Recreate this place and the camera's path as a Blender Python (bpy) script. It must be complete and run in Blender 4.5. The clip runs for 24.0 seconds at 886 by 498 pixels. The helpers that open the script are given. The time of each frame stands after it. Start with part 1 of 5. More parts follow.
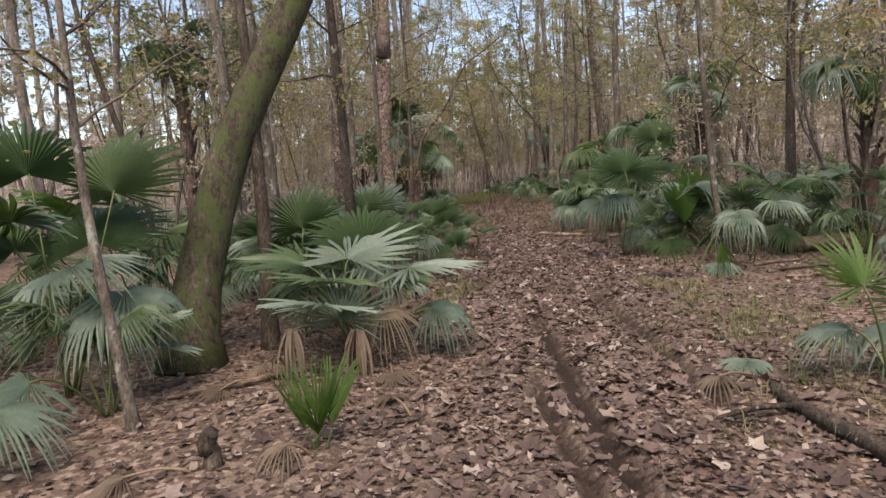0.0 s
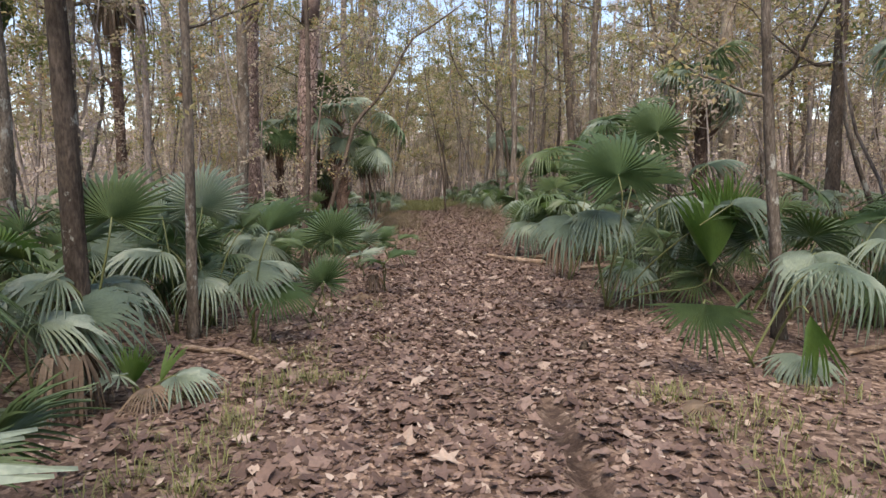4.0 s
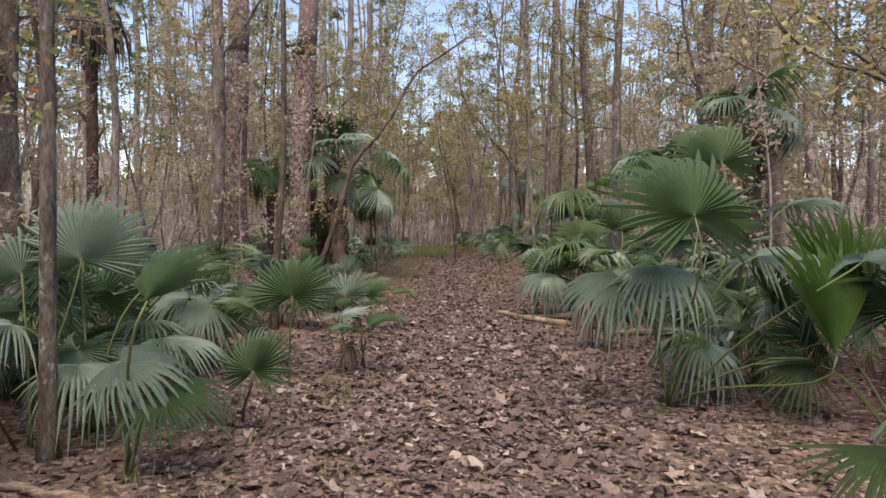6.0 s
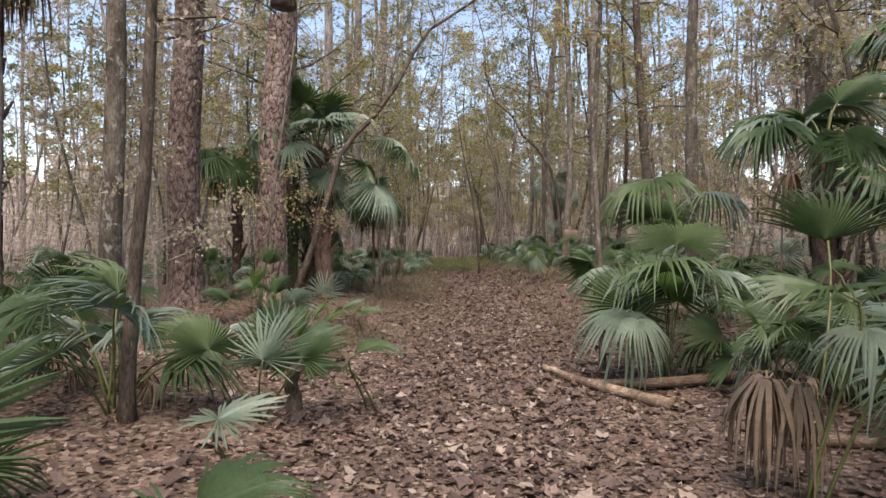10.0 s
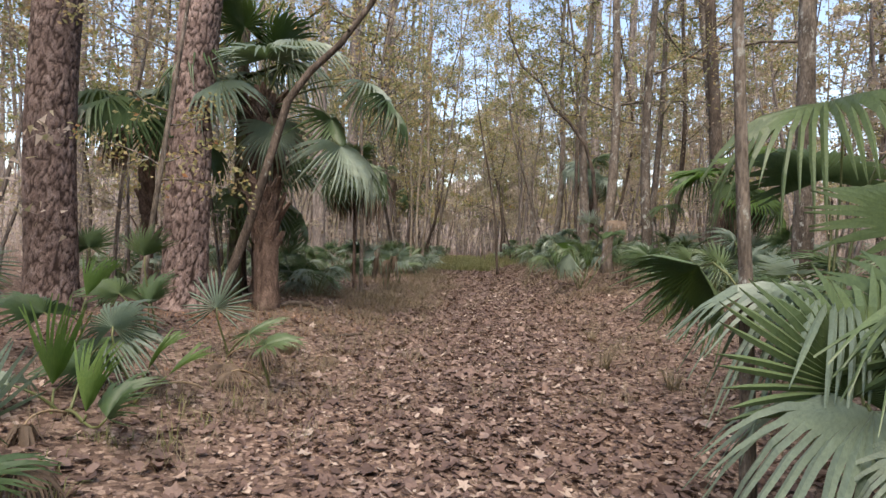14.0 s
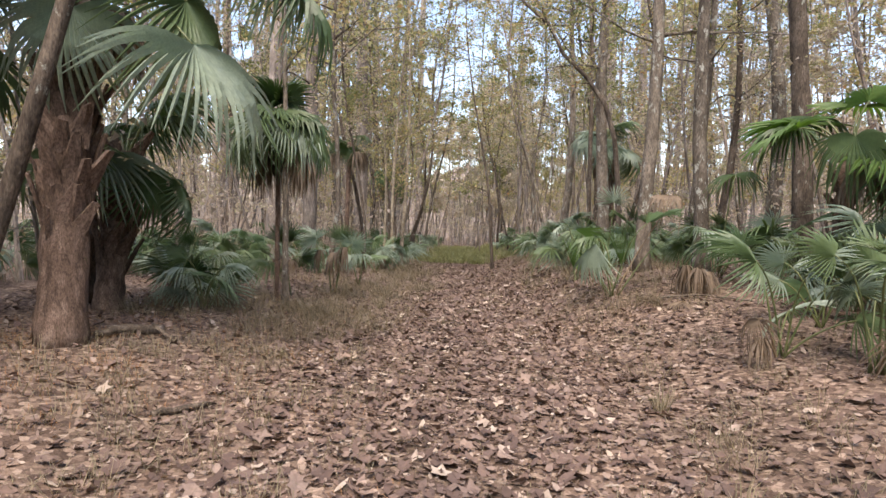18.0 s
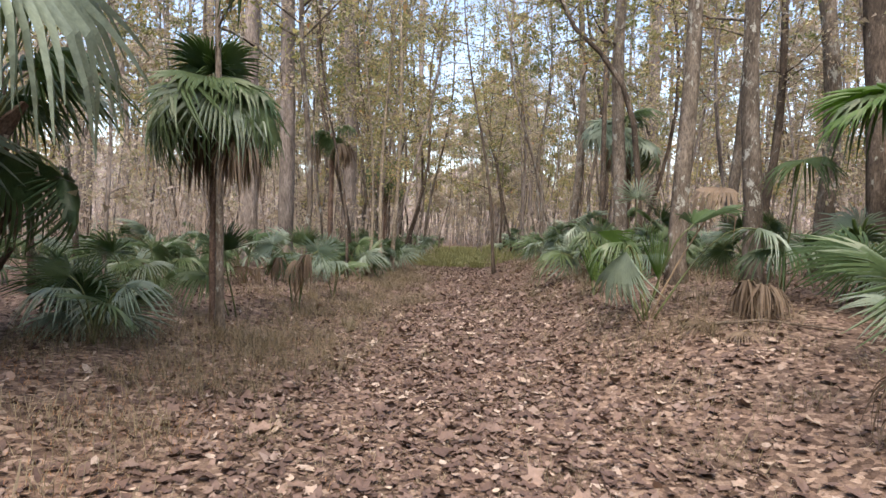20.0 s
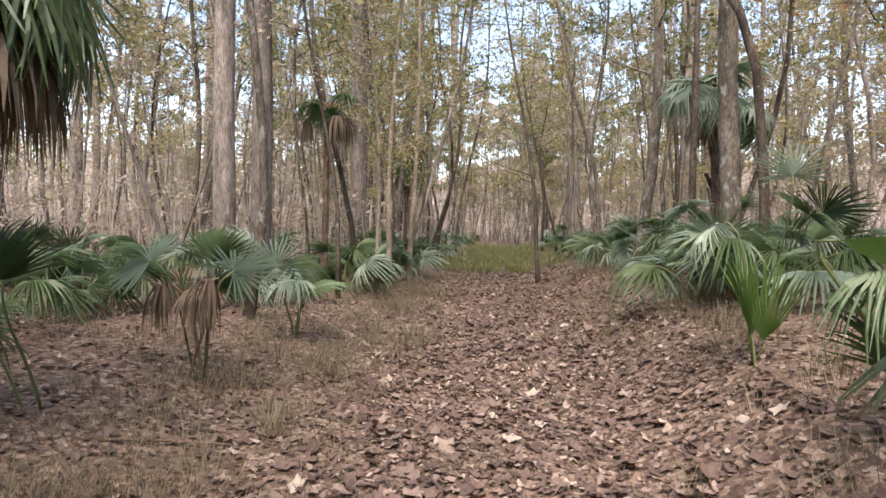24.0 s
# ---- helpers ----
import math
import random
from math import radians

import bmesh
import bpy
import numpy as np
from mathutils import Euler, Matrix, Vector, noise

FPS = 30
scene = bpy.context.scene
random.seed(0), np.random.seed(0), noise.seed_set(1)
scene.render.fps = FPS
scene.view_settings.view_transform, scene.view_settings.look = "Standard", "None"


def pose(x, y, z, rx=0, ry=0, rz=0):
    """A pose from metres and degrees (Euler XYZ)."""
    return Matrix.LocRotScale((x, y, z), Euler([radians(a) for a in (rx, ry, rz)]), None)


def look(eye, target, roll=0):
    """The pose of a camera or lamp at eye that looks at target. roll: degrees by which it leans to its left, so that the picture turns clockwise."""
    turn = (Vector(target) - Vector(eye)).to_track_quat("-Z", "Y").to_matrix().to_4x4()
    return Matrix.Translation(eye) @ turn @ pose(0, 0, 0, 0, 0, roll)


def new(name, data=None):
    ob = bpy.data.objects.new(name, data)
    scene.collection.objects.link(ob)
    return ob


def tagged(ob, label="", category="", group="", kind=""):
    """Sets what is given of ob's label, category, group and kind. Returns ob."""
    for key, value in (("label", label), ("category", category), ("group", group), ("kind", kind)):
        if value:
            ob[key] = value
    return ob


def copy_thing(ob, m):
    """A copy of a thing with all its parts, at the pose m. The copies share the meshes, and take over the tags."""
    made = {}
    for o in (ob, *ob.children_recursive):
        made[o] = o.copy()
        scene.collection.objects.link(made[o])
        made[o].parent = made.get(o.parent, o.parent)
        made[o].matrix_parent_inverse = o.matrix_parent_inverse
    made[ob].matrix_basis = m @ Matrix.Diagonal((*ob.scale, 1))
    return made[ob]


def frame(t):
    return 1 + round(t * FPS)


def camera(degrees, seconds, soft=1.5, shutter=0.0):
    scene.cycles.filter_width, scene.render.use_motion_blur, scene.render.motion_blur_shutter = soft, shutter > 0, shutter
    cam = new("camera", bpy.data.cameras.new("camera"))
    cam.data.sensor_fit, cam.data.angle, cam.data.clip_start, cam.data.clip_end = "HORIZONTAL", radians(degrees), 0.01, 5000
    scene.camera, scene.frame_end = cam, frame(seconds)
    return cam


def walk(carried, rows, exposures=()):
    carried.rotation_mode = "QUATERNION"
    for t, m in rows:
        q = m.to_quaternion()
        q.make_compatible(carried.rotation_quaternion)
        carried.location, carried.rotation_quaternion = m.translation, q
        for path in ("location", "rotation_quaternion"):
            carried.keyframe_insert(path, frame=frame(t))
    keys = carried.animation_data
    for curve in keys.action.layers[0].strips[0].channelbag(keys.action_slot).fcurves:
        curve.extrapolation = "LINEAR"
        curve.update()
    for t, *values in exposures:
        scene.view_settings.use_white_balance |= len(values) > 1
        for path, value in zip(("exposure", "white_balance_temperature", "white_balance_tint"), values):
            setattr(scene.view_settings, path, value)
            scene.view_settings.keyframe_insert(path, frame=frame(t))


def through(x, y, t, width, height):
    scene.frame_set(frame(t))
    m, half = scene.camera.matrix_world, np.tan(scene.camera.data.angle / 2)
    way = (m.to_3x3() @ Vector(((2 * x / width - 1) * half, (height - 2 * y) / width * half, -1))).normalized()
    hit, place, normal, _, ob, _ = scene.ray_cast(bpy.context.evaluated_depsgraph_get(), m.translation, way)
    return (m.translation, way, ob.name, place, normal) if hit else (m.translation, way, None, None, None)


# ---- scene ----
cam = camera(72.0, 24.0)
PATH = [
    (0, (0.247, 0.185, 1.615), (0.205, 2.174, 1.404), -3.8),
    (0.5, (0.38, 0.76, 1.594), (0.441, 2.749, 1.391), -3.2),
    (1, (0.639, 1.337, 1.528), (0.72, 3.325, 1.319), -3.0),
    (1.5, (0.713, 1.911, 1.477), (0.793, 3.896, 1.246), -2.2),
    (2, (0.881, 2.495, 1.462), (0.969, 4.48, 1.235), -1.4),
    (2.5, (0.988, 3.09, 1.453), (1.074, 5.076, 1.239), -1.1),
    (4.5, (1.269, 5.323, 1.503), (1.342, 7.314, 1.326), -0.1),
    (5, (1.267, 5.841, 1.545), (1.326, 7.838, 1.453), -0.1),
    (5.5, (1.415, 6.357, 1.52), (1.46, 8.356, 1.468), 0.0),
    (6, (1.477, 6.889, 1.474), (1.516, 8.888, 1.425), 0.1),
    (6.5, (1.551, 7.448, 1.484), (1.586, 9.447, 1.437), 0.1),
    (7, (1.564, 7.982, 1.499), (1.586, 9.981, 1.451), 0.0),
    (7.5, (1.543, 8.522, 1.484), (1.537, 10.522, 1.443), -0.1),
    (8, (1.583, 9.054, 1.51), (1.566, 11.053, 1.472), 0.1),
    (8.5, (1.57, 9.591, 1.513), (1.548, 11.591, 1.478), 0.1),
    (9, (1.602, 10.14, 1.519), (1.568, 12.14, 1.498), 0.1),
    (9.5, (1.585, 10.68, 1.488), (1.545, 12.679, 1.472), 0.2),
    (10, (1.729, 11.251, 1.455), (1.684, 13.251, 1.444), 0.3),
    (10.5, (1.788, 11.81, 1.418), (1.741, 13.809, 1.407), 0.3),
    (12.5, (2.045, 13.973, 1.335), (1.989, 15.972, 1.322), 1.6),
    (13, (2.034, 14.507, 1.324), (1.957, 16.505, 1.31), 1.6),
    (13.5, (2.099, 15.034, 1.346), (1.992, 17.031, 1.332), 1.7),
    (14, (2.081, 15.526, 1.343), (1.961, 17.523, 1.325), 1.7),
    (14.5, (2.141, 16.056, 1.325), (2.013, 18.052, 1.308), 1.6),
    (15, (2.116, 16.577, 1.305), (1.983, 18.572, 1.287), 1.6),
    (15.5, (2.117, 17.077, 1.285), (1.985, 19.073, 1.259), 1.9),
    (16, (2.107, 17.605, 1.309), (1.974, 19.601, 1.283), 2.1),
    (16.5, (2.196, 18.178, 1.279), (2.067, 20.174, 1.248), 2.0),
    (17, (2.306, 18.704, 1.276), (2.208, 20.701, 1.224), 1.8),
    (17.5, (2.298, 19.246, 1.288), (2.21, 21.243, 1.226), 1.6),
    (18, (2.314, 19.817, 1.287), (2.202, 21.813, 1.237), 1.9),
    (18.5, (2.295, 20.299, 1.279), (2.17, 22.294, 1.227), 1.9),
    (20.5, (2.48, 22.404, 1.373), (2.356, 24.399, 1.321), 1.7),
    (21, (2.497, 22.913, 1.384), (2.37, 24.908, 1.333), 1.7),
    (21.5, (2.545, 23.395, 1.436), (2.412, 25.389, 1.377), 1.6),
    (22, (2.517, 23.873, 1.432), (2.383, 25.868, 1.371), 1.5),
    (22.5, (2.532, 24.421, 1.432), (2.393, 26.415, 1.372), 1.5),
    (23, (2.456, 24.892, 1.435), (2.28, 26.883, 1.373), 1.3),
    (23.5, (2.427, 25.431, 1.436), (2.195, 27.417, 1.371), 1.1),
    (24, (2.355, 25.913, 1.431), (2.109, 27.897, 1.363), 1.4),
]
walk(cam, [(t, look(eye, target, roll)) for t, eye, target, roll in PATH],
     exposures=[(0, 1.13, 7600, 17), (1, 1.18, 7500, 17), (2, 1.62, 7400, 17), (5, 1.3, 7400, 17), (10, 1.36, 7400, 17), (13, 1.5, 7400, 17), (16, 1.6, 7400, 17), (17, 1.67, 7400, 17), (18, 1.9, 7400, 17), (21, 1.78, 7400, 17), (22, 1.76, 7400, 17), (23, 1.92, 7400, 17), (24, 1.96, 7400, 17)])

# ---- world, sun, exposure ----
world = bpy.data.worlds.new("world")
scene.world = world
world.use_nodes = True
wn = world.node_tree.nodes
sky = wn.new("ShaderNodeTexSky")
sky.sky_type = "NISHITA"
sky.sun_disc = False
sky.sun_elevation = radians(58)
sky.sun_rotation = radians(183)
sky.air_density, sky.dust_density, sky.ozone_density = 1.0, 0.1, 1.0
wn["Background"].inputs["Strength"].default_value = 0.125
world.node_tree.links.new(sky.outputs["Color"], wn["Background"].inputs["Color"])
sun = new("sun", bpy.data.lights.new("sun", "SUN"))
sun.data.energy, sun.data.angle, sun.data.color = 2.4, radians(50), (1.0, 0.94, 0.85)
sun.matrix_world = look((0, 0, 0), (0.03, 0.53, -0.85))
sun.location = (0, 0, 40)

# ---- materials ----


def material(name):
    m = bpy.data.materials.new(name)
    m.use_nodes = True
    nt = m.node_tree
    return m, nt, nt.nodes, nt.links, nt.nodes["Principled BSDF"]


def node(nt, kind, **inputs):
    n = nt.nodes.new(kind)
    for key, value in inputs.items():
        n.inputs[key.replace("_", " ")].default_value = value
    return n


def ramp(nt, source, stops):
    r = nt.nodes.new("ShaderNodeValToRGB")
    els = r.color_ramp.elements
    while len(els) < len(stops):
        els.new(0.5)
    for el, (p, c) in zip(els, stops):
        el.position, el.color = p, (*c, 1)
    nt.links.new(source, r.inputs[0])
    return r.outputs[0]


def mixed(nt, fac, a, b, mode="MIX"):
    x = nt.nodes.new("ShaderNodeMix")
    x.data_type, x.blend_type = "RGBA", mode
    for socket, value in ((x.inputs[0], fac), (x.inputs[6], a), (x.inputs[7], b)):
        if isinstance(value, (int, float)):
            socket.default_value = value
        elif isinstance(value, tuple):
            socket.default_value = (*value, 1)
        else:
            nt.links.new(value, socket)
    return x.outputs[2]


def noise_of(nt, coords, scale, detail=5.0, stretch=None, rough=0.6):
    n = node(nt, "ShaderNodeTexNoise", Scale=scale, Detail=detail, Roughness=rough)
    if stretch:
        mp = nt.nodes.new("ShaderNodeMapping")
        mp.inputs["Scale"].default_value = stretch
        nt.links.new(coords, mp.inputs[0])
        coords = mp.outputs[0]
    nt.links.new(coords, n.inputs["Vector"])
    return n.outputs["Fac"]


def bump(nt, bsdf, height, strength, distance):
    b = node(nt, "ShaderNodeBump", Strength=strength, Distance=distance)
    nt.links.new(height, b.inputs["Height"])
    nt.links.new(b.outputs[0], bsdf.inputs["Normal"])


def object_random(nt):
    return nt.nodes.new("ShaderNodeObjectInfo").outputs["Random"]


def bark(name, stops, scale=9.0, stretch=(1, 1, 0.25), lichen=None, lichen_at=0.62, depth=0.02, attribute=None, dark=(0.05, 0.03, 0.022)):
    m, nt, ns, ln, b = material(name)
    co = ns.new("ShaderNodeTexCoord").outputs["Object"]
    f = noise_of(nt, co, scale, 8, stretch)
    col = ramp(nt, f, stops)
    fine = noise_of(nt, co, scale * 6, 6, stretch)
    col = mixed(nt, 0.8, col, ramp(nt, fine, [(0.34, (0.42, 0.4, 0.4)), (0.64, (1.4, 1.37, 1.33))]), "MULTIPLY")
    blot = noise_of(nt, co, 2.2, 6, (1, 1, 0.5), 0.65)
    col = mixed(nt, 0.7, col, ramp(nt, blot, [(0.4, (0.6, 0.58, 0.56)), (0.6, (1.25, 1.24, 1.22))]), "MULTIPLY")
    hsv = node(nt, "ShaderNodeHueSaturation")
    mr = node(nt, "ShaderNodeMapRange")
    mr.inputs["To Min"].default_value, mr.inputs["To Max"].default_value = 0.75, 1.3
    ln.new(object_random(nt), mr.inputs["Value"])
    ln.new(mr.outputs[0], hsv.inputs["Value"])
    ln.new(col, hsv.inputs["Color"])
    col = hsv.outputs[0]
    if attribute:
        at = ns.new("ShaderNodeAttribute")
        at.attribute_name = attribute
        col = mixed(nt, at.outputs["Fac"], dark, col)
    if lichen:
        spot = noise_of(nt, co, 7.0, 7, (1, 1, 0.6), 0.75)
        col = mixed(nt, ramp(nt, spot, [(lichen_at, (0, 0, 0)), (lichen_at + 0.05, (0.85, 0.85, 0.85))]), col, lichen)
    ln.new(col, b.inputs["Base Color"])
    b.inputs["Roughness"].default_value = 0.92
    b.inputs["Specular IOR Level"].default_value = 0.15
    bump(nt, b, mixed(nt, 0.5, f, fine), 1.0, depth * 1.6)
    return m


def foliage(name, low, high, gloss=0.5, through=0.35, island=False, grain=60.0, stretch=(1, 1, 1), extra=None, glow=(1.2, 1.12, 0.88)):
    """Thin leaf tissue: a glossy face and light passing through."""
    m, nt, ns, ln, b = material(name)
    co = ns.new("ShaderNodeTexCoord").outputs["Object"]
    rnd = ns.new("ShaderNodeNewGeometry").outputs["Random Per Island"] if island else object_random(nt)
    col = ramp(nt, rnd, [(0.0, low), (1.0, high)] if not extra else extra)
    f = noise_of(nt, co, grain, 4, stretch)
    col = mixed(nt, 0.6, col, ramp(nt, f, [(0.3, (0.6, 0.62, 0.6)), (0.72, (1.25, 1.2, 1.15))]), "MULTIPLY")
    big = noise_of(nt, co, 3.0, 3)
    col = mixed(nt, 0.5, col, ramp(nt, big, [(0.35, (0.75, 0.78, 0.8)), (0.65, (1.15, 1.12, 1.0))]), "MULTIPLY")
    ln.new(col, b.inputs["Base Color"])
    b.inputs["Roughness"].default_value = gloss
    b.inputs["Specular IOR Level"].default_value = 0.42
    t = ns.new("ShaderNodeBsdfTranslucent")
    ln.new(mixed(nt, 1.0, col, glow, "MULTIPLY"), t.inputs["Color"])
    mx = node(nt, "ShaderNodeMixShader", Fac=through)
    ln.new(b.outputs[0], mx.inputs[1])
    ln.new(t.outputs[0], mx.inputs[2])
    ln.new(mx.outputs[0], ns["Material Output"].inputs["Surface"])
    return m


PINE_BARK = bark("pine_bark", [(0.3, (0.13, 0.095, 0.085)), (0.5, (0.235, 0.178, 0.16)), (0.75, (0.36, 0.295, 0.272))], 12, (1, 1, 0.5), attribute="plate", depth=0.012, dark=(0.042, 0.028, 0.023))
# Bark of the farther trees, its tan lightened to carry distance haze.
HAZED_BARK = bark("hazed_bark", [(0.3, (0.135, 0.117, 0.106)), (0.55, (0.275, 0.242, 0.22)), (0.8, (0.41, 0.372, 0.345))], 7, (1, 1, 0.2))
GREY_BARK = bark("grey_bark", [(0.3, (0.072, 0.062, 0.052)), (0.55, (0.165, 0.142, 0.118)), (0.8, (0.29, 0.258, 0.222))], 9, (1, 1, 0.3), lichen=(0.36, 0.37, 0.33), lichen_at=0.56)
DARK_BARK = bark("dark_bark", [(0.3, (0.055, 0.045, 0.037)), (0.55, (0.12, 0.098, 0.08)), (0.8, (0.23, 0.19, 0.155))], 9, (1, 1, 0.3), lichen=(0.36, 0.37, 0.32), lichen_at=0.6)
MOSS_BARK = bark("mossy_bark", [(0.3, (0.06, 0.054, 0.037)), (0.55, (0.125, 0.106, 0.078)), (0.8, (0.21, 0.18, 0.138))], 6, (1, 1, 0.5), lichen=(0.085, 0.105, 0.04), lichen_at=0.48)
PALE_BARK = bark("pale_bark", [(0.3, (0.16, 0.135, 0.105)), (0.55, (0.29, 0.25, 0.195)), (0.8, (0.42, 0.38, 0.31))], 7, (1, 1, 0.4), lichen=(0.27, 0.29, 0.19), lichen_at=0.6)
PALM_BARK = bark("palm_bark", [(0.3, (0.07, 0.048, 0.037)), (0.55, (0.185, 0.132, 0.106)), (0.8, (0.33, 0.255, 0.21))], 16, (1, 1, 0.35), lichen=(0.09, 0.1, 0.045), lichen_at=0.63)
DEADWOOD = bark("deadwood", [(0.3, (0.12, 0.085, 0.06)), (0.55, (0.27, 0.205, 0.155)), (0.8, (0.42, 0.34, 0.27))], 10, (0.3, 1, 1))

FROND = {
    "green": foliage("frond_green", (0.062, 0.112, 0.05), (0.12, 0.175, 0.085), 0.42, 0.22, stretch=(1, 0.15, 1), glow=(1.3, 1.45, 0.7)),
    "blue": foliage("frond_bluegreen", (0.14, 0.2, 0.155), (0.275, 0.34, 0.28), 0.42, 0.2, stretch=(1, 0.15, 1), glow=(1.3, 1.5, 0.7)),
    "lime": foliage("frond_yellowgreen", (0.095, 0.175, 0.05), (0.145, 0.235, 0.075), 0.42, 0.38, stretch=(1, 0.15, 1), glow=(1.35, 1.6, 0.6)),
    "dead": foliage("frond_dead", (0.12, 0.088, 0.064), (0.26, 0.2, 0.152), 0.85, 0.2, stretch=(1, 0.15, 1)),
    "yellow": foliage("frond_fading", (0.28, 0.215, 0.14), (0.38, 0.3, 0.215), 0.7, 0.3, stretch=(1, 0.15, 1)),
}
PETIOLE = foliage("petiole_green", (0.09, 0.12, 0.045), (0.15, 0.17, 0.07), 0.45, 0.05)
PETIOLE_DEAD = foliage("petiole_dead", (0.2, 0.14, 0.09), (0.32, 0.24, 0.16), 0.85, 0.05)
CROWN = {
    "yellow": foliage("autumn_leaves", (0.2, 0.17, 0.04), (0.4, 0.28, 0.08), 0.6, 0.45, True, extra=[(0, (0.22, 0.25, 0.11)), (0.4, (0.37, 0.365, 0.18)), (0.72, (0.48, 0.42, 0.23)), (0.93, (0.46, 0.34, 0.2)), (1, (0.42, 0.19, 0.08))]),
    "olive": foliage("olive_leaves", (0.07, 0.1, 0.03), (0.22, 0.2, 0.07), 0.55, 0.4, True, extra=[(0, (0.09, 0.13, 0.045)), (0.5, (0.19, 0.22, 0.085)), (1, (0.34, 0.31, 0.14))]),
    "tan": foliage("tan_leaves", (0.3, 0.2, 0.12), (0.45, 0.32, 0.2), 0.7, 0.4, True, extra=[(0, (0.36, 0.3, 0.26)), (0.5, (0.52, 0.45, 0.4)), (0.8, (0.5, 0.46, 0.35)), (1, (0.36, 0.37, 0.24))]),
    "pine": foliage("pine_needles", (0.05, 0.085, 0.03), (0.13, 0.17, 0.06), 0.5, 0.3, True),
}
LITTER = foliage("leaf_litter", (0.2, 0.12, 0.085), (0.5, 0.36, 0.28), 0.75, 0.12, True, 40.0,
                 extra=[(0, (0.08, 0.052, 0.045)), (0.25, (0.122, 0.08, 0.07)), (0.62, (0.166, 0.113, 0.097)), (0.88, (0.26, 0.19, 0.164)), (1, (0.45, 0.375, 0.325))])
STRAW = foliage("pine_straw", (0.24, 0.12, 0.06), (0.4, 0.23, 0.13), 0.8, 0.1, True)
GRASS = foliage("grass", (0.15, 0.17, 0.075), (0.29, 0.3, 0.14), 0.6, 0.35, True)
DRYGRASS = foliage("dry_grass", (0.14, 0.122, 0.08), (0.3, 0.255, 0.18), 0.75, 0.3, True)
BROWNGRASS = foliage("brown_grass", (0.11, 0.092, 0.06), (0.25, 0.205, 0.145), 0.8, 0.3, True)
# Tan brush, with light grey haze worked into its base colour.
HAZED_BRUSH = foliage("brush", (0.31, 0.26, 0.238), (0.56, 0.485, 0.45), 0.85, 0.35, True)

# Backdrop colour: pale tan haze painted in, with upright streaks as trunks.
HAZED_WOODS = bark("hazed_woods", [(0.3, (0.2, 0.162, 0.148)), (0.5, (0.35, 0.29, 0.265)), (0.72, (0.5, 0.43, 0.4))], 1.1, (1, 1, 0.06), depth=0.3)


def ground_material():
    m, nt, ns, ln, b = material("forest_floor")
    co = ns.new("ShaderNodeTexCoord").outputs["Object"]
    v = node(nt, "ShaderNodeTexVoronoi", Scale=24.0, Randomness=1.0)
    ln.new(co, v.inputs["Vector"])
    sep = ns.new("ShaderNodeSeparateColor")
    ln.new(v.outputs["Color"], sep.inputs[0])
    leaf = ramp(nt, sep.outputs[0], [(0, (0.07, 0.05, 0.041)), (0.4, (0.15, 0.109, 0.09)), (0.8, (0.25, 0.19, 0.155)), (1, (0.38, 0.305, 0.255))])
    patch = noise_of(nt, co, 0.7, 5)
    leaf = mixed(nt, 0.7, leaf, ramp(nt, patch, [(0.35, (0.72, 0.7, 0.66)), (0.65, (1.15, 1.05, 1.0))]), "MULTIPLY")
    fine = noise_of(nt, co, 55, 6)
    leaf = mixed(nt, 0.7, leaf, ramp(nt, fine, [(0.3, (0.5, 0.48, 0.45)), (0.7, (1.3, 1.28, 1.25))]), "MULTIPLY")
    at = ns.new("ShaderNodeAttribute")
    at.attribute_name = "soil"
    soil = ramp(nt, fine, [(0.3, (0.022, 0.015, 0.012)), (0.7, (0.065, 0.045, 0.036))])
    ln.new(mixed(nt, at.outputs["Fac"], leaf, soil), b.inputs["Base Color"])
    b.inputs["Roughness"].default_value = 0.95
    b.inputs["Specular IOR Level"].default_value = 0.15
    bump(nt, b, mixed(nt, 0.5, sep.outputs[1], fine), 1.0, 0.03)
    return m


FLOOR = ground_material()

# ---- the lie of the land ----


def smooth(a, b, v):
    k = min(1.0, max(0.0, (v - a) / (b - a)))
    return k * k * (3 - 2 * k)


def path_x(y):
    """The middle of the trail."""
    return 1.25 + 1.0 * smooth(4, 22, y) - 0.9 * smooth(30, 60, y)


def ground_z(x, y):
    d = abs(x - path_x(y))
    z = 0.26 * smooth(1.4, 3.4, d) * smooth(13, 24, y) * (1 - 0.6 * smooth(60, 90, y))
    z += 0.52 * smooth(0.7, 1.9, x - path_x(y)) * smooth(25, 30, y) * (1 - 0.5 * smooth(36, 50, y))
    z -= 0.12 * math.exp(-((y - 18.5) / 4) ** 2) * math.exp(-((x - 2.6) / 2.6) ** 2)
    z += 0.035 * noise.noise((x * 0.5, y * 0.5, 0)) + 0.018 * noise.noise((x * 1.7, y * 1.7, 4))
    return z


# ---- mesh helpers ----


def mesh_of(name, verts, faces, mat, soft=True):
    me = bpy.data.meshes.new(name)
    me.from_pydata(verts, [], faces)
    me.materials.append(mat)
    if soft:
        me.polygons.foreach_set("use_smooth", [True] * len(me.polygons))
    me.update()
    return me


def part(name, data, parent, label="", m=None):
    """Links a mesh as one part under a thing or under a part."""
    ob = new(name, data)
    ob.parent = parent
    if m is not None:
        ob.matrix_basis = m
    return tagged(ob, label)


def thing(name, label, category, group="", at=(0, 0, 0)):
    e = new(name)
    e.empty_display_size = 0.1
    e.location = at
    return tagged(e, label, category, group)


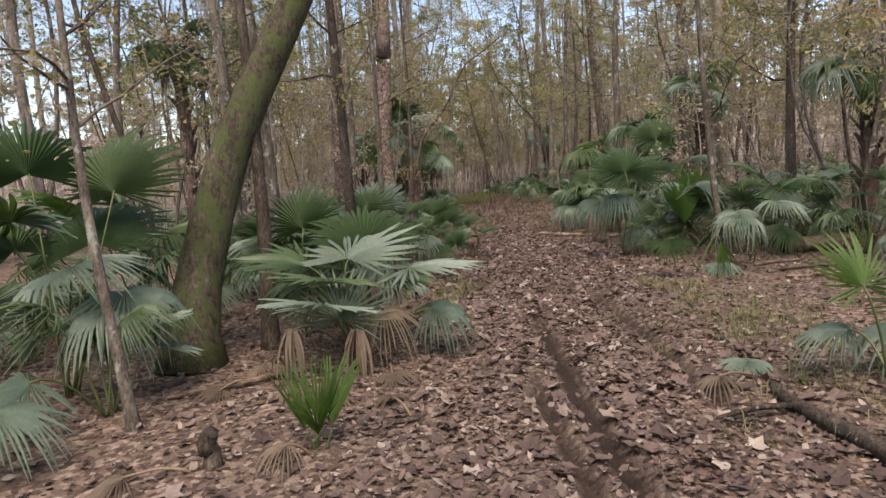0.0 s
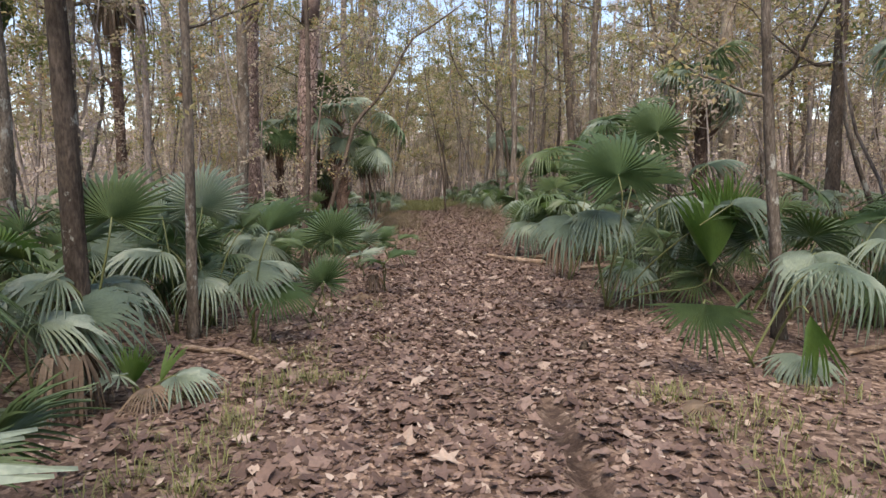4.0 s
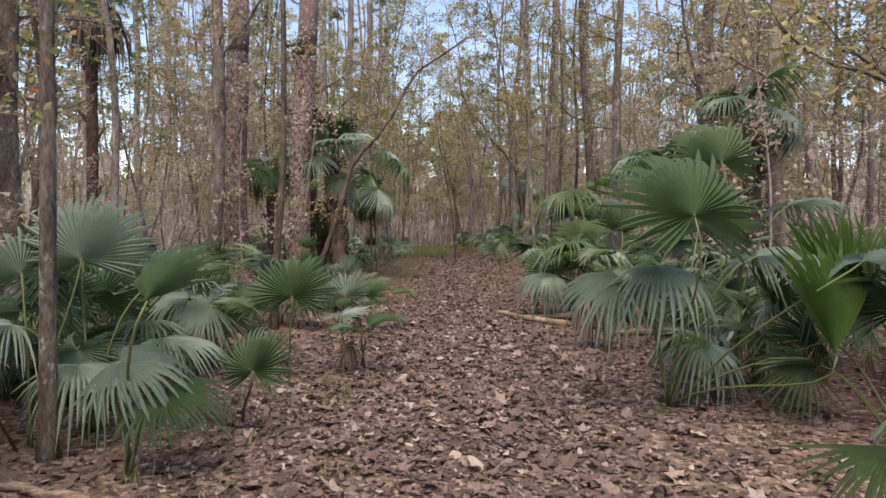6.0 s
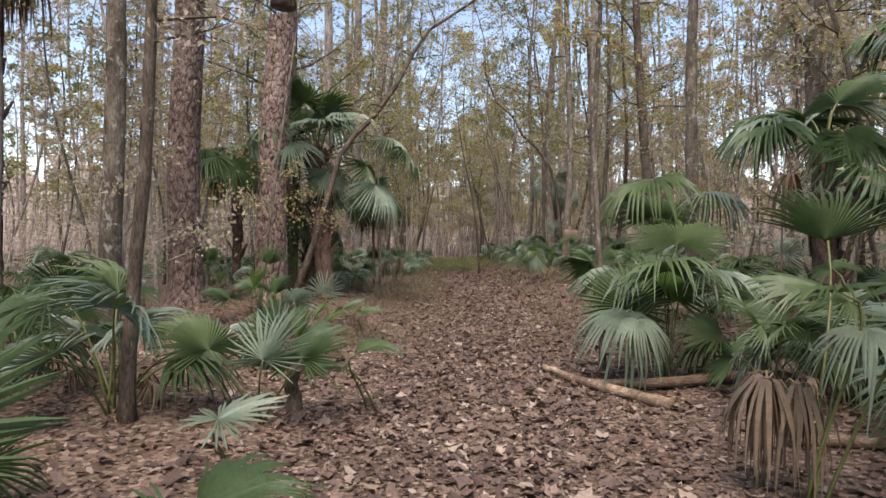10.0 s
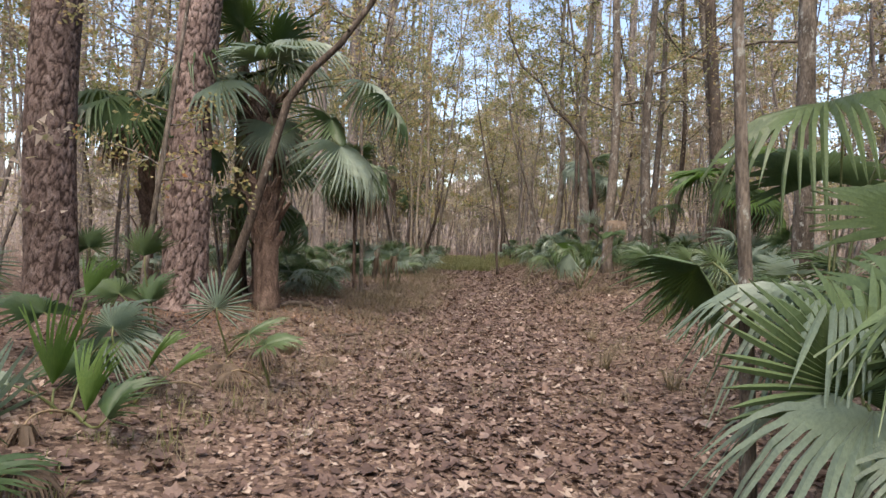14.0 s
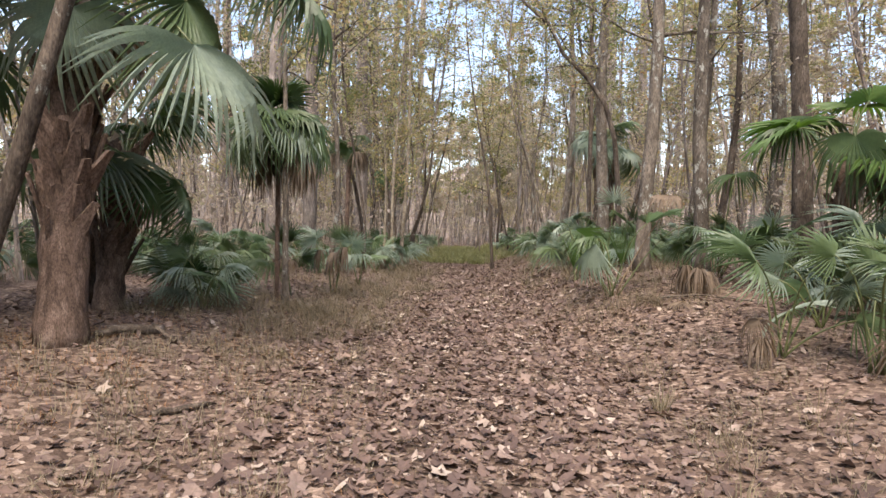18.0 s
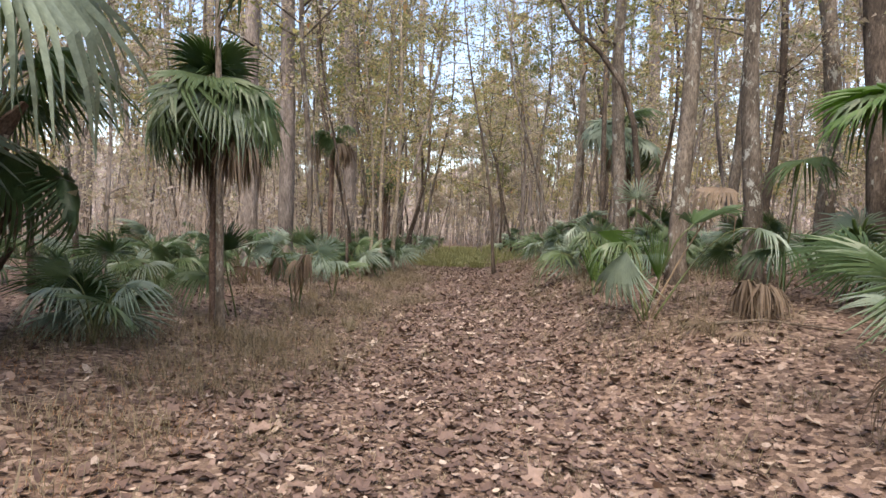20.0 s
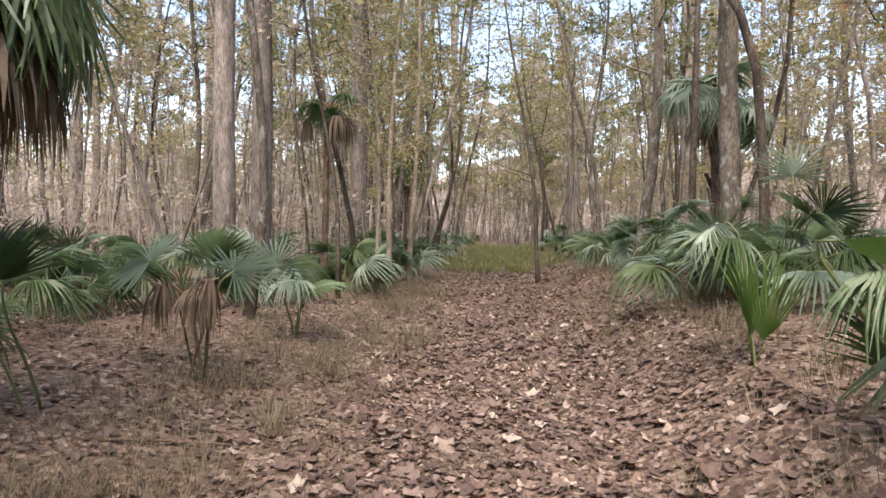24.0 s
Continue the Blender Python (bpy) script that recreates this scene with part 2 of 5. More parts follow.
def tube(vs, fs, pts, radii, sides, rng=None, rough=0.0, cap=True):
    """Adds a tapered tube along pts."""
    pts = [Vector(p) for p in pts]
    first = len(vs)
    side = Vector((1, 0.13, 0.07))
    for i, (p, r) in enumerate(zip(pts, radii)):
        d = (pts[min(i + 1, len(pts) - 1)] - pts[max(i - 1, 0)]).normalized()
        u = side - side.dot(d) * d
        if u.length < 0.1:
            side = Vector((0.1, 1, 0.2))
            u = side - side.dot(d) * d
        u.normalize()
        w = d.cross(u)
        for k in range(sides):
            a = 2 * math.pi * k / sides
            q = r * (1 + (rough * rng.uniform(-1, 1) if rough else 0))
            vs.append(tuple(p + (u * math.cos(a) + w * math.sin(a)) * q))
    for i in range(len(pts) - 1):
        for k in range(sides):
            a, b = first + i * sides + k, first + i * sides + (k + 1) % sides
            fs.append((a, b, b + sides, a + sides))
    if cap:
        fs.append(tuple(first + (len(pts) - 1) * sides + k for k in range(sides)))
        fs.append(tuple(first + k for k in reversed(range(sides))))


def leaf_card(vs, fs, p, size, rng, slim=0.55, plain=False):
    """One small leaf, folded along its midrib."""
    d = Vector((rng.gauss(0, 1), rng.gauss(0, 1), rng.gauss(-0.3, 0.8))).normalized()
    s = d.cross(Vector((rng.gauss(0, 1), rng.gauss(0, 1), rng.gauss(0, 1)))).normalized()
    n = d.cross(s)
    k = len(vs)
    p = Vector(p)
    if plain:
        vs += [tuple(p - s * size * slim * 0.55), tuple(p + s * size * slim * 0.55), tuple(p + d * size)]
        fs.append((k, k + 1, k + 2))
        return
    vs += [tuple(p), tuple(p + d * size * 0.5 + s * size * slim * 0.5 + n * size * 0.1), tuple(p + d * size), tuple(p + d * size * 0.5 - s * size * slim * 0.5 + n * size * 0.1)]
    fs += [(k, k + 1, k + 2), (k, k + 2, k + 3)]


# ---- ground sheet ----


def steps(lo, hi, near_lo, near_hi, fine, grow=1.22):
    mid = list(np.arange(near_lo, near_hi + 1e-6, fine))
    up, s = mid[-1], fine
    while up < hi:
        s *= grow
        up += s
        mid.append(up)
    dn, s = mid[0], fine
    while dn > lo:
        s *= grow
        dn -= s
        mid.insert(0, dn)
    return mid


def rut_depth(x, y):
    """Two narrow wheel ruts in the first stretch."""
    a = 1.13 + 0.1 * math.sin(y * 0.9) * 0.4 + 0.01 * (y - 4)
    b = a - 0.27
    c = 1.95 + 0.02 * y
    k = 0.0
    for at, w, y0, y1, deep in ((a, 0.085, 1.5, 7.3, 1.0), (b, 0.07, 2.0, 5.2, 0.85), (c, 0.09, 4.5, 9.0, 0.8)):
        k = max(k, deep * math.exp(-((x - at - 0.03 * noise.noise((y * 2, at, 0))) / w) ** 2) * smooth(y0 - 0.8, y0, y) * (1 - smooth(y1 - 0.6, y1 + 0.3, y)))
    return k


xs, ys = steps(-900, 900, -3.0, 6.5, 0.1), steps(-900, 1200, -1.0, 34.0, 0.1)
xs = sorted(xs + [0.62 + 0.03 * i + 0.001 for i in range(56)])
gv, soil = [], []
for y in ys:
    for x in xs:
        k = rut_depth(x, y) if -1 < x < 4 and 0 < y < 11 else 0.0
        gv.append((x, y, ground_z(x, y) - 0.1 * k + 0.012 * noise.noise((x * 6, y * 6, 1)) * (1 if abs(x) < 12 else 0)))
        soil.append(min(1.0, k * 1.1))
nx = len(xs)
gf = [(j * nx + i, j * nx + i + 1, (j + 1) * nx + i + 1, (j + 1) * nx + i) for j in range(len(ys) - 1) for i in range(nx - 1)]
gm = mesh_of("ground", gv, gf, FLOOR)
gm.attributes.new("soil", "FLOAT", "POINT").data.foreach_set("value", soil)
ground = tagged(new("ground", gm), "forest floor of brown leaf litter with a trodden trail", "ground", kind="structure")

# ---- palmetto fronds ----


def blade(kind, n, spread, split, droop, cup, seed, width=1.0, stations=(0.04, 0.25, 0.45, 0.62, 0.8, 1.0)):
    """A fan of pleated segments of radius 1, its hub at the origin, its midrib along +y, its face up."""
    rng = random.Random(seed)
    vs, fs, seen = [], [], {}
    half = radians(spread) / 2
    step = 2 * half / n
    curl = rng.uniform(-0.08, 0.08)
    p1, p2 = rng.uniform(0, 6), rng.uniform(0, 6)
    for i in range(n):
        a = -half + (i + 0.5) * step
        hang = droop * rng.uniform(0.5, 1.6)
        sway, kink = rng.uniform(-0.09, 0.09), rng.uniform(-0.1, 0.06)
        own = split * (0.75 + 0.35 * math.cos(a)) * rng.uniform(0.85, 1.15)
        ids = []
        for s in stations:
            free = max(0.0, (s - own) / (1 - own))
            wide = step * 0.5 * ((1 - free) ** 0.75 * (width if free else 1)) + 0.002
            fold = 0.05 * min(1, s * 3) * (1 - 0.7 * free)
            row = []
            for side, up in ((-1, -fold), (0, fold), (1, -fold)):
                t = a + side * wide
                long = 0.7 + 0.3 * math.cos(t * 0.55) + 0.05 * math.sin(t * 3 + p1) + kink * free
                t += sway * free
                r = s * long
                x, y = r * math.sin(t), r * math.cos(t)
                bend = hang * free ** 1.7 + 0.1 * droop * s * s + 0.28 * droop * max(0.0, y) ** 2
                z = up * 0.5 + cup * abs(x) * (0.4 + 0.6 * s) - bend * long + curl * x + 0.05 * s * math.sin(2 * t + p2)
                pull = 1 - 0.22 * min(1.0, hang * free)
                x, y = x * pull, y * pull
                key = (round(x, 3), round(y, 3), round(z, 3)) if s > 0.05 else 0
                if key not in seen:
                    seen[key] = len(vs)
                    vs.append((x, y, z))
                row.append(seen[key])
            ids.append(row)
        for lo, hi in zip(ids, ids[1:]):
            for k in (0, 1):
                q = list(dict.fromkeys((lo[k], lo[k + 1], hi[k + 1], hi[k])))
                if len(q) > 2:
                    fs.append(tuple(q))
    return mesh_of("frond", vs, fs, FROND[kind], False)


BLADES = {}
for colour in ("green", "blue", "lime"):
    BLADES[colour + "_fan"] = [blade(colour, 36, 235 + 20 * s, 0.5, 0.2, 0.1, s) for s in range(3)]
    BLADES[colour + "_arch"] = [blade(colour, 36, 225 + 20 * s, 0.44, 0.34 + 0.1 * s, -0.08, 20 + s, 0.78) for s in range(4)]
    BLADES[colour + "_star"] = [blade(colour, 24, 240 + 30 * s, 0.26, 0.12, 0.12, 40 + s, 0.7) for s in range(2)]
    BLADES[colour + "_low"] = [blade(colour, 18, 200 + 25 * s, 0.3, 0.2 + 0.12 * s, 0.06, 60 + s, 0.8, (0.05, 0.35, 0.7, 1.0)) for s in range(4)]
for colour in ("green", "blue"):
    BLADES[colour + "_mid"] = [blade(colour, 26, 190 + 22 * s, 0.32, 0.12 + 0.13 * s, 0.14 - 0.06 * s, 160 + s, 0.72, (0.04, 0.33, 0.58, 0.8, 1.0)) for s in range(5)]
BLADES["green_wing"] = [blade("green", 28, 110, 0.58, 0.25, -0.05, 79, 1.0)]
BLADES["green_half"] = [blade("green", 30, 130, 0.5, 0.22, 0.05, 75, 0.8)]
BLADES["blue_droop"] = [blade("blue", 34, 230, 0.46, 0.55, -0.14, 76, 0.85), blade("blue", 34, 250, 0.42, 0.65, -0.12, 77, 0.85)]
BLADES["blue_half"] = [blade("blue", 26, 84, 0.5, 0.2, -0.2, 83, 0.85)]
BLADES["green_cup"] = [blade("green", 30, 150, 0.48, 0.25, 0.38, 71, 0.8), blade("green", 30, 170, 0.44, 0.32, 0.3, 72, 0.8)]
BLADES["green_droop"] = [blade("green", 32, 200, 0.4, 0.6, -0.1, 78, 0.75)]
BLADES["lime_half"] = [blade("lime", 24, 68, 0.6, 0.12, 0.2, 81, 0.9), blade("lime", 22, 78, 0.52, 0.18, 0.25, 82, 0.9)]
BLADES["lime_cup"] = [blade("lime", 14, 50, 0.32, 0.12, 0.5, 73, 0.7), blade("lime", 16, 64, 0.3, 0.2, 0.4, 74, 0.7)]


def hanging_blade(seed, n=34):
    """A dead frond: its segments fold out from the hub and fall."""
    rng = random.Random(seed)
    vs, fs = [(0, 0, 0)], []
    for i in range(n):
        a = radians(-125 + 250 * i / (n - 1) + rng.uniform(-6, 6))
        out, long, w = rng.uniform(0.08, 0.48), rng.uniform(0.55, 1.05), rng.uniform(0.014, 0.032)
        twist, last = rng.uniform(-0.5, 0.5), None
        for s in (0.12, 0.3, 0.5, 0.75, 1.0):
            q = out * (1 - math.exp(-3.2 * s))
            b = a + twist * s * 0.4
            z = 0.06 * math.sin(min(1, s * 4) * 3.1) - long * s ** 1.35
            x, y = q * math.sin(b), q * math.cos(b)
            k = w * (1 - s ** 3 * 0.9)
            ux, uy = math.cos(b + twist), -math.sin(b + twist)
            row = (len(vs), len(vs) + 1)
            vs += [(x - ux * k, y - uy * k, z), (x + ux * k, y + uy * k, z + 0.01)]
            fs.append((0, row[0], row[1]) if last is None else (last[0], last[1], row[1], row[0]))
            last = row
    return mesh_of("frond", vs, fs, FROND["dead"], False)


BLADES["dead_hang"] = [hanging_blade(80 + s) for s in range(4)]
BLADES["dead_fan"] = [blade("dead", 22, 240, 0.25, 0.8, -0.1, 90 + s, 0.55) for s in range(2)]
BLADES["dead_half"] = [blade("dead", 16, 130, 0.6, 0.9, 0.0, 97, 0.9)]
BLADES["yellow_arch"] = [blade("yellow", 26, 250, 0.3, 0.7, -0.1, 95, 0.55)]


def facing(hub, az, el, size, roll=0.0):
    """The pose of a blade whose midrib points to azimuth az (0: +x, 90: +y) and elevation el."""
    a, e = radians(az), radians(el)
    d = Vector((math.cos(a) * math.cos(e), math.sin(a) * math.cos(e), math.sin(e)))
    n = Vector((-math.cos(a) * math.sin(e), -math.sin(a) * math.sin(e), math.cos(e)))
    x = d.cross(n)
    m = Matrix((x, d, n)).transposed().to_4x4()
    return Matrix.Translation(hub) @ m @ Matrix.Rotation(radians(roll), 4, "Y") @ Matrix.Diagonal((size, size, size, 1))


def stalk(base, hub, az, el, r0, r1, mat, sides=5):
    """A petiole that leaves the base upwards and meets the blade along its midrib."""
    base, hub = Vector(base), Vector(hub)
    far = (hub - base).length
    a, e = radians(az), radians(max(-60, min(80, el)))
    d = Vector((math.cos(a) * math.cos(e), math.sin(a) * math.cos(e), math.sin(e)))
    c1 = base + ((hub - base).normalized() + Vector((0, 0, 0.5))).normalized() * far * 0.45
    c2 = hub - d * far * 0.28
    pts = []
    for i in range(8):
        t = i / 7
        pts.append(base * (1 - t) ** 3 + c1 * 3 * t * (1 - t) ** 2 + c2 * 3 * t * t * (1 - t) + hub * t ** 3)
    vs, fs = [], []
    tube(vs, fs, pts, [r0 + (r1 - r0) * i / 7 for i in range(8)], sides)
    return mesh_of("petiole", vs, fs, mat)


def add_frond(plant, base, hub, az, el, size, kind, rng, roll=0.0, thick=1.0, label="", stalks=None):
    m = facing(hub, az, 0 if kind == "dead_hang" else el, size, roll)
    ob = part("frond", rng.choice(BLADES[kind]), plant, label, Matrix.Translation(-plant.location) @ m)
    if base is not None:
        b, h = Vector(base), Vector(hub)
        mat = PETIOLE_DEAD if kind.startswith(("dead", "yellow")) else PETIOLE
        if stalks is not None:
            tube(stalks[0], stalks[1], [b - plant.location, (b * 0.45 + h * 0.55) - plant.location + Vector((0, 0, 0.08)), h - plant.location], [0.013, 0.01, 0.008], 3, cap=False)
            return ob
        me = stalk(b - plant.location, h - plant.location, az, el, 0.012 * thick, 0.007 * thick, mat)
        pe = new("petiole", me)
        pe.parent = ob
        pe.matrix_parent_inverse = (Matrix.Translation(-plant.location) @ m).inverted()
    return ob


def palmetto(x, y, fronds, label, name="palmetto", group="palmettos along the trail", seed=0, category="palmetto"):
    """A plant from hand-set fronds: (hub x, y, z, azimuth, elevation, size, kind[, roll])."""
    rng = random.Random(seed + int(abs(x * 31 + y * 17)))
    z = ground_z(x, y)
    p = thing(name, label, category, group, (x, y, z))
    for f in fronds:
        hx, hy, hz, az, el, size, kind = f[:7]
        b = (x + rng.uniform(-0.06, 0.06), y + rng.uniform(-0.06, 0.06), z - 0.03)
        add_frond(p, b, (hx, hy, hz), az, el, size, kind, rng, f[7] if len(f) > 7 else 0.0)
    return p


def bush(x, y, n, size, tall, kinds, seed, label, group="palmettos along the trail", detail=True, dead=1):
    """A palmetto whose fronds spread by chance."""
    rng = random.Random(seed)
    z = ground_z(x, y)
    p = thing("palmetto", label, "palmetto", group, (x, y, z))
    turn = rng.uniform(0, 360)
    stalks = None if detail else ([], [])
    for i in range(n):
        az = turn + i * 137.5 + rng.uniform(-20, 20)
        up = rng.uniform(0.35, 1.0)
        reach = tall * (0.75 - 0.45 * up) * rng.uniform(0.8, 1.2)
        hub = (x + math.cos(radians(az)) * reach, y + math.sin(radians(az)) * reach, z + tall * up * rng.uniform(0.8, 1.05))
        kind = rng.choice(kinds)
        el = -35 + 95 * up + rng.uniform(-18, 18) if "fan" in kind or "star" in kind or rng.random() < 0.3 else -30 + 55 * up + rng.uniform(-15, 15)
        add_frond(p, (x + rng.uniform(-0.05, 0.05), y + rng.uniform(-0.05, 0.05), z - 0.03), hub, az, el, size * rng.uniform(0.75, 1.12), kind, rng, rng.uniform(-55, 55), stalks=stalks)
    if stalks:
        tagged(part("stalk_bundle", mesh_of("stalk_bundle", *stalks, PETIOLE), p), kind="stuff")
    for i in range(dead):
        az = rng.uniform(0, 360)
        hub = (x + math.cos(radians(az)) * 0.3, y + math.sin(radians(az)) * 0.3, z + rng.uniform(0.2, 0.4) * min(1, tall))
        add_frond(p, (x, y, z - 0.03), hub, az, -30, size * 0.7, "dead_hang" if i % 2 else "dead_fan", rng)
    return p


# ---- trees ----


def stem_points(x, y, h, lean, wave, rng, n, z0=0.0):
    """A slightly crooked centre line; lean is metres sideways per metre of height."""
    p1, p2 = rng.uniform(0, 6.28), rng.uniform(0, 6.28)
    f1 = rng.uniform(0.35, 0.7)
    pts = []
    for i in range(n):
        z = h * i / (n - 1)
        w = wave * min(1, z / 2)
        pts.append(Vector((x + lean[0] * z + w * math.sin(p1 + f1 * z) - w * math.sin(p1), y + lean[1] * z + w * math.sin(p2 + f1 * z) - w * math.sin(p2), z0 + z)))
    return pts


def flare(r, z):
    return r * (1 + 0.45 * math.exp(-z / 0.18))


def limbs_and_leaves(points, r, lowest, count, reach, rng, leaves, leaf_size, upward=0.5, sides=5, twigs=5, plain=False):
    """Limb meshes, and the leaves along their twigs."""
    limbs, lv, lf = [], [], []
    top = len(points) - 1
    for i in range(count):
        k = rng.uniform(lowest, 0.99)
        at = k * top
        j = min(int(at), top - 1)
        start = points[j].lerp(points[j + 1], at - j)
        az = rng.uniform(0, 6.283)
        long = reach * rng.uniform(0.5, 1.15) * (1.15 - 0.6 * k)
        d = Vector((math.cos(az), math.sin(az), rng.uniform(0.1, 1.2) * upward)).normalized()
        pts = [start]
        for s in range(6):
            d = (d + Vector((rng.gauss(0, 0.2), rng.gauss(0, 0.2), rng.gauss(0.03, 0.18)))).normalized()
            pts.append(pts[-1] + d * long / 6)
        vs, fs = [], []
        rl = max(0.006, min(r * 0.35, 0.016 * long))
        tube(vs, fs, pts, [rl * (1 - 0.14 * s) for s in range(7)], sides, cap=False)
        spots = pts[2:]
        for t in range(twigs):
            b = pts[rng.randint(1, 6)]
            e = (d + Vector((rng.gauss(0, 0.9), rng.gauss(0, 0.9), rng.gauss(0, 0.7)))).normalized()
            tl = long * rng.uniform(0.2, 0.45)
            tp = [b, b + e * tl * 0.5 + Vector((0, 0, rng.gauss(0, 0.06) * tl)), b + e * tl]
            tube(vs, fs, tp, [rl * 0.4, rl * 0.28, rl * 0.12], 3, cap=False)
            spots += tp
        limbs.append((vs, fs))
        for _ in range(leaves):
            s = rng.choice(spots)
            p = s + Vector((rng.gauss(0, 0.13), rng.gauss(0, 0.13), rng.gauss(-0.03, 0.12))) * long * 0.6
            leaf_card(lv, lf, p, leaf_size * rng.uniform(0.6, 1.3), rng, plain=plain)
    return limbs, lv, lf


def tree(x, y, r, h, lean=(0, 0), wave=0.12, bark_mat=None, leaf="yellow", limbs=9, lowest=0.3, reach=2.2, leaves=110, leaf_size=0.085, seed=0,
         label="", sides=12, name="tree", group="woodland trees", taper=0.75, rings=36, points=None, knots=0.05, joined=False, twigs=5):
    rng = random.Random(seed)
    z = ground_z(x, y) - 0.06
    e = thing(name, label, "tree", group, (x, y, z))
    pts = points or stem_points(0, 0, h, lean, wave, rng, rings)
    vs, fs = [], []
    radii = [flare(r * (1 - taper * i / (len(pts) - 1)), (p - pts[0]).z) for i, p in enumerate(pts)]
    tube(vs, fs, pts, radii, sides, rng, knots)
    part("trunk", mesh_of("trunk", vs, fs, bark_mat), e)
    ls, lv, lf = limbs_and_leaves(pts, r, lowest, limbs, reach, rng, leaves, leaf_size, twigs=twigs, sides=3 if joined else 5, plain=joined)
    if joined:
        av, af = [], []
        for vs, fs in ls:
            af += [tuple(i + len(av) for i in f) for f in fs]
            av += vs
        ls = []
        tagged(part("branchwork", mesh_of("branchwork", av, af, bark_mat), e), kind="stuff")
    for vs, fs in ls:
        part("limb", mesh_of("limb", vs, fs, bark_mat), e)
    if lf:
        part("crown", mesh_of("crown", lv, lf, CROWN[leaf], False), e, {"yellow": "yellow autumn leaves", "olive": "olive green leaves", "tan": "dry tan leaves", "pine": "green needles"}[leaf])
    return e


def needle_tufts(vs, fs, p, size, rng, count=16):
    for _ in range(count):
        d = Vector((rng.gauss(0, 1), rng.gauss(0, 1), rng.gauss(0.2, 0.8))).normalized()
        s = d.cross(Vector((rng.gauss(0, 1), rng.gauss(0, 1), rng.gauss(0, 1)))).normalized() * size * 0.05
        k = len(vs)
        vs += [tuple(p - s), tuple(p + s), tuple(p + d * size)]
        fs.append((k, k + 1, k + 2))


def pine(x, y, r, h, lean, seed, label, detailed=False, crown_from=0.5, tufts=26, joined=False):
    """A loblolly pine; the near ones have raised bark plates."""
    rng = random.Random(seed)
    z = ground_z(x, y) - 0.06
    e = thing("pine_tree", label, "pine tree", "woodland pines", (x, y, z))
    line = stem_points(0, 0, h, lean, 0.05, rng, 40)
    if detailed:
        n, dz, top = 104, 0.03, 6.2
        rings = int(top / dz)
        vs, fs, plate = [], [], []
        for i in range(rings + 1):
            zz = i * dz
            at = zz / h * 39
            j = min(int(at), 38)
            c = line[j].lerp(line[j + 1], at - j)
            rr = flare(r * (1 - 0.55 * zz / h), zz)
            for k in range(n):
                a = 2 * math.pi * k / n
                q = Vector((math.cos(a) * r * 12, math.sin(a) * r * 12, zz * 5.2 + seed))
                q += Vector((noise.noise(q * 0.8), noise.noise(q * 0.8 + Vector((9, 0, 0))), 0)) * 0.5
                dist = noise.voronoi(q)[0]
                gap = smooth(0.0, 0.18, dist[1] - dist[0])
                plate.append(smooth(0.05, 0.85, gap))
                out = rr - 0.017 + 0.021 * gap + 0.008 * noise.noise(q * 3)
                vs.append((c.x + math.cos(a) * out, c.y + math.sin(a) * out, c.z))
        for i in range(rings):
            for k in range(n):
                a, b = i * n + k, i * n + (k + 1) % n
                fs.append((a, b, b + n, a + n))
        me = mesh_of("trunk", vs, fs, PINE_BARK)
        me.attributes.new("plate", "FLOAT", "POINT").data.foreach_set("value", plate)
        part("trunk", me, e)
        upper = [p for p in line if p.z > top - 0.4]
    else:
        upper = line
    vs, fs = [], []
    tube(vs, fs, upper, [flare(r * (1 - 0.55 * p.z / h), p.z) for p in upper], 14, rng, 0.03)
    me = mesh_of("trunk", vs, fs, PINE_BARK if detailed else HAZED_BARK)
    if detailed:
        me.attributes.new("plate", "FLOAT", "POINT").data.foreach_set("value", [0.8] * len(me.vertices))
    part("upper_trunk" if detailed else "trunk", me, e)
    ls, lv, lf = limbs_and_leaves(line, r, crown_from, 10, 2.6, rng, 0, 0.1, 0.6)
    nv, nf, av, af = [], [], [], []
    for vs, fs in ls:
        if joined:
            af += [tuple(i + len(av) for i in f) for f in fs]
            av += vs
        else:
            part("limb", mesh_of("limb", vs, fs, HAZED_BARK), e)
        for _ in range(tufts):
            needle_tufts(nv, nf, Vector(rng.choice(vs[20:])) + Vector((rng.gauss(0, 0.15), rng.gauss(0, 0.15), rng.gauss(0, 0.12))), 0.24, rng)
    if joined:
        tagged(part("branchwork", mesh_of("branchwork", av, af, HAZED_BARK), e), kind="stuff")
    part("crown", mesh_of("crown", nv, nf, CROWN["pine"], False), e, "tufts of green needles")
    return e


# ---- cabbage palms ----
bv, bf = [], []
for i, (yy, w, zz) in enumerate(((0, 0.075, 0), (0.02, 0.07, 0.1), (0.05, 0.045, 0.2), (0.085, 0.028, 0.3))):
    bv += [(-w, yy, zz), (w, yy, zz), (w * 0.8, yy + 0.022, zz), (-w * 0.8, yy + 0.022, zz)]
for i in range(3):
    for k in range(4):
        a, b = i * 4 + k, i * 4 + (k + 1) % 4
        bf.append((a, b, b + 4, a + 4))
bf.append((12, 13, 14, 15))
BOOT = mesh_of("boot", bv, bf, PALM_BARK, False)


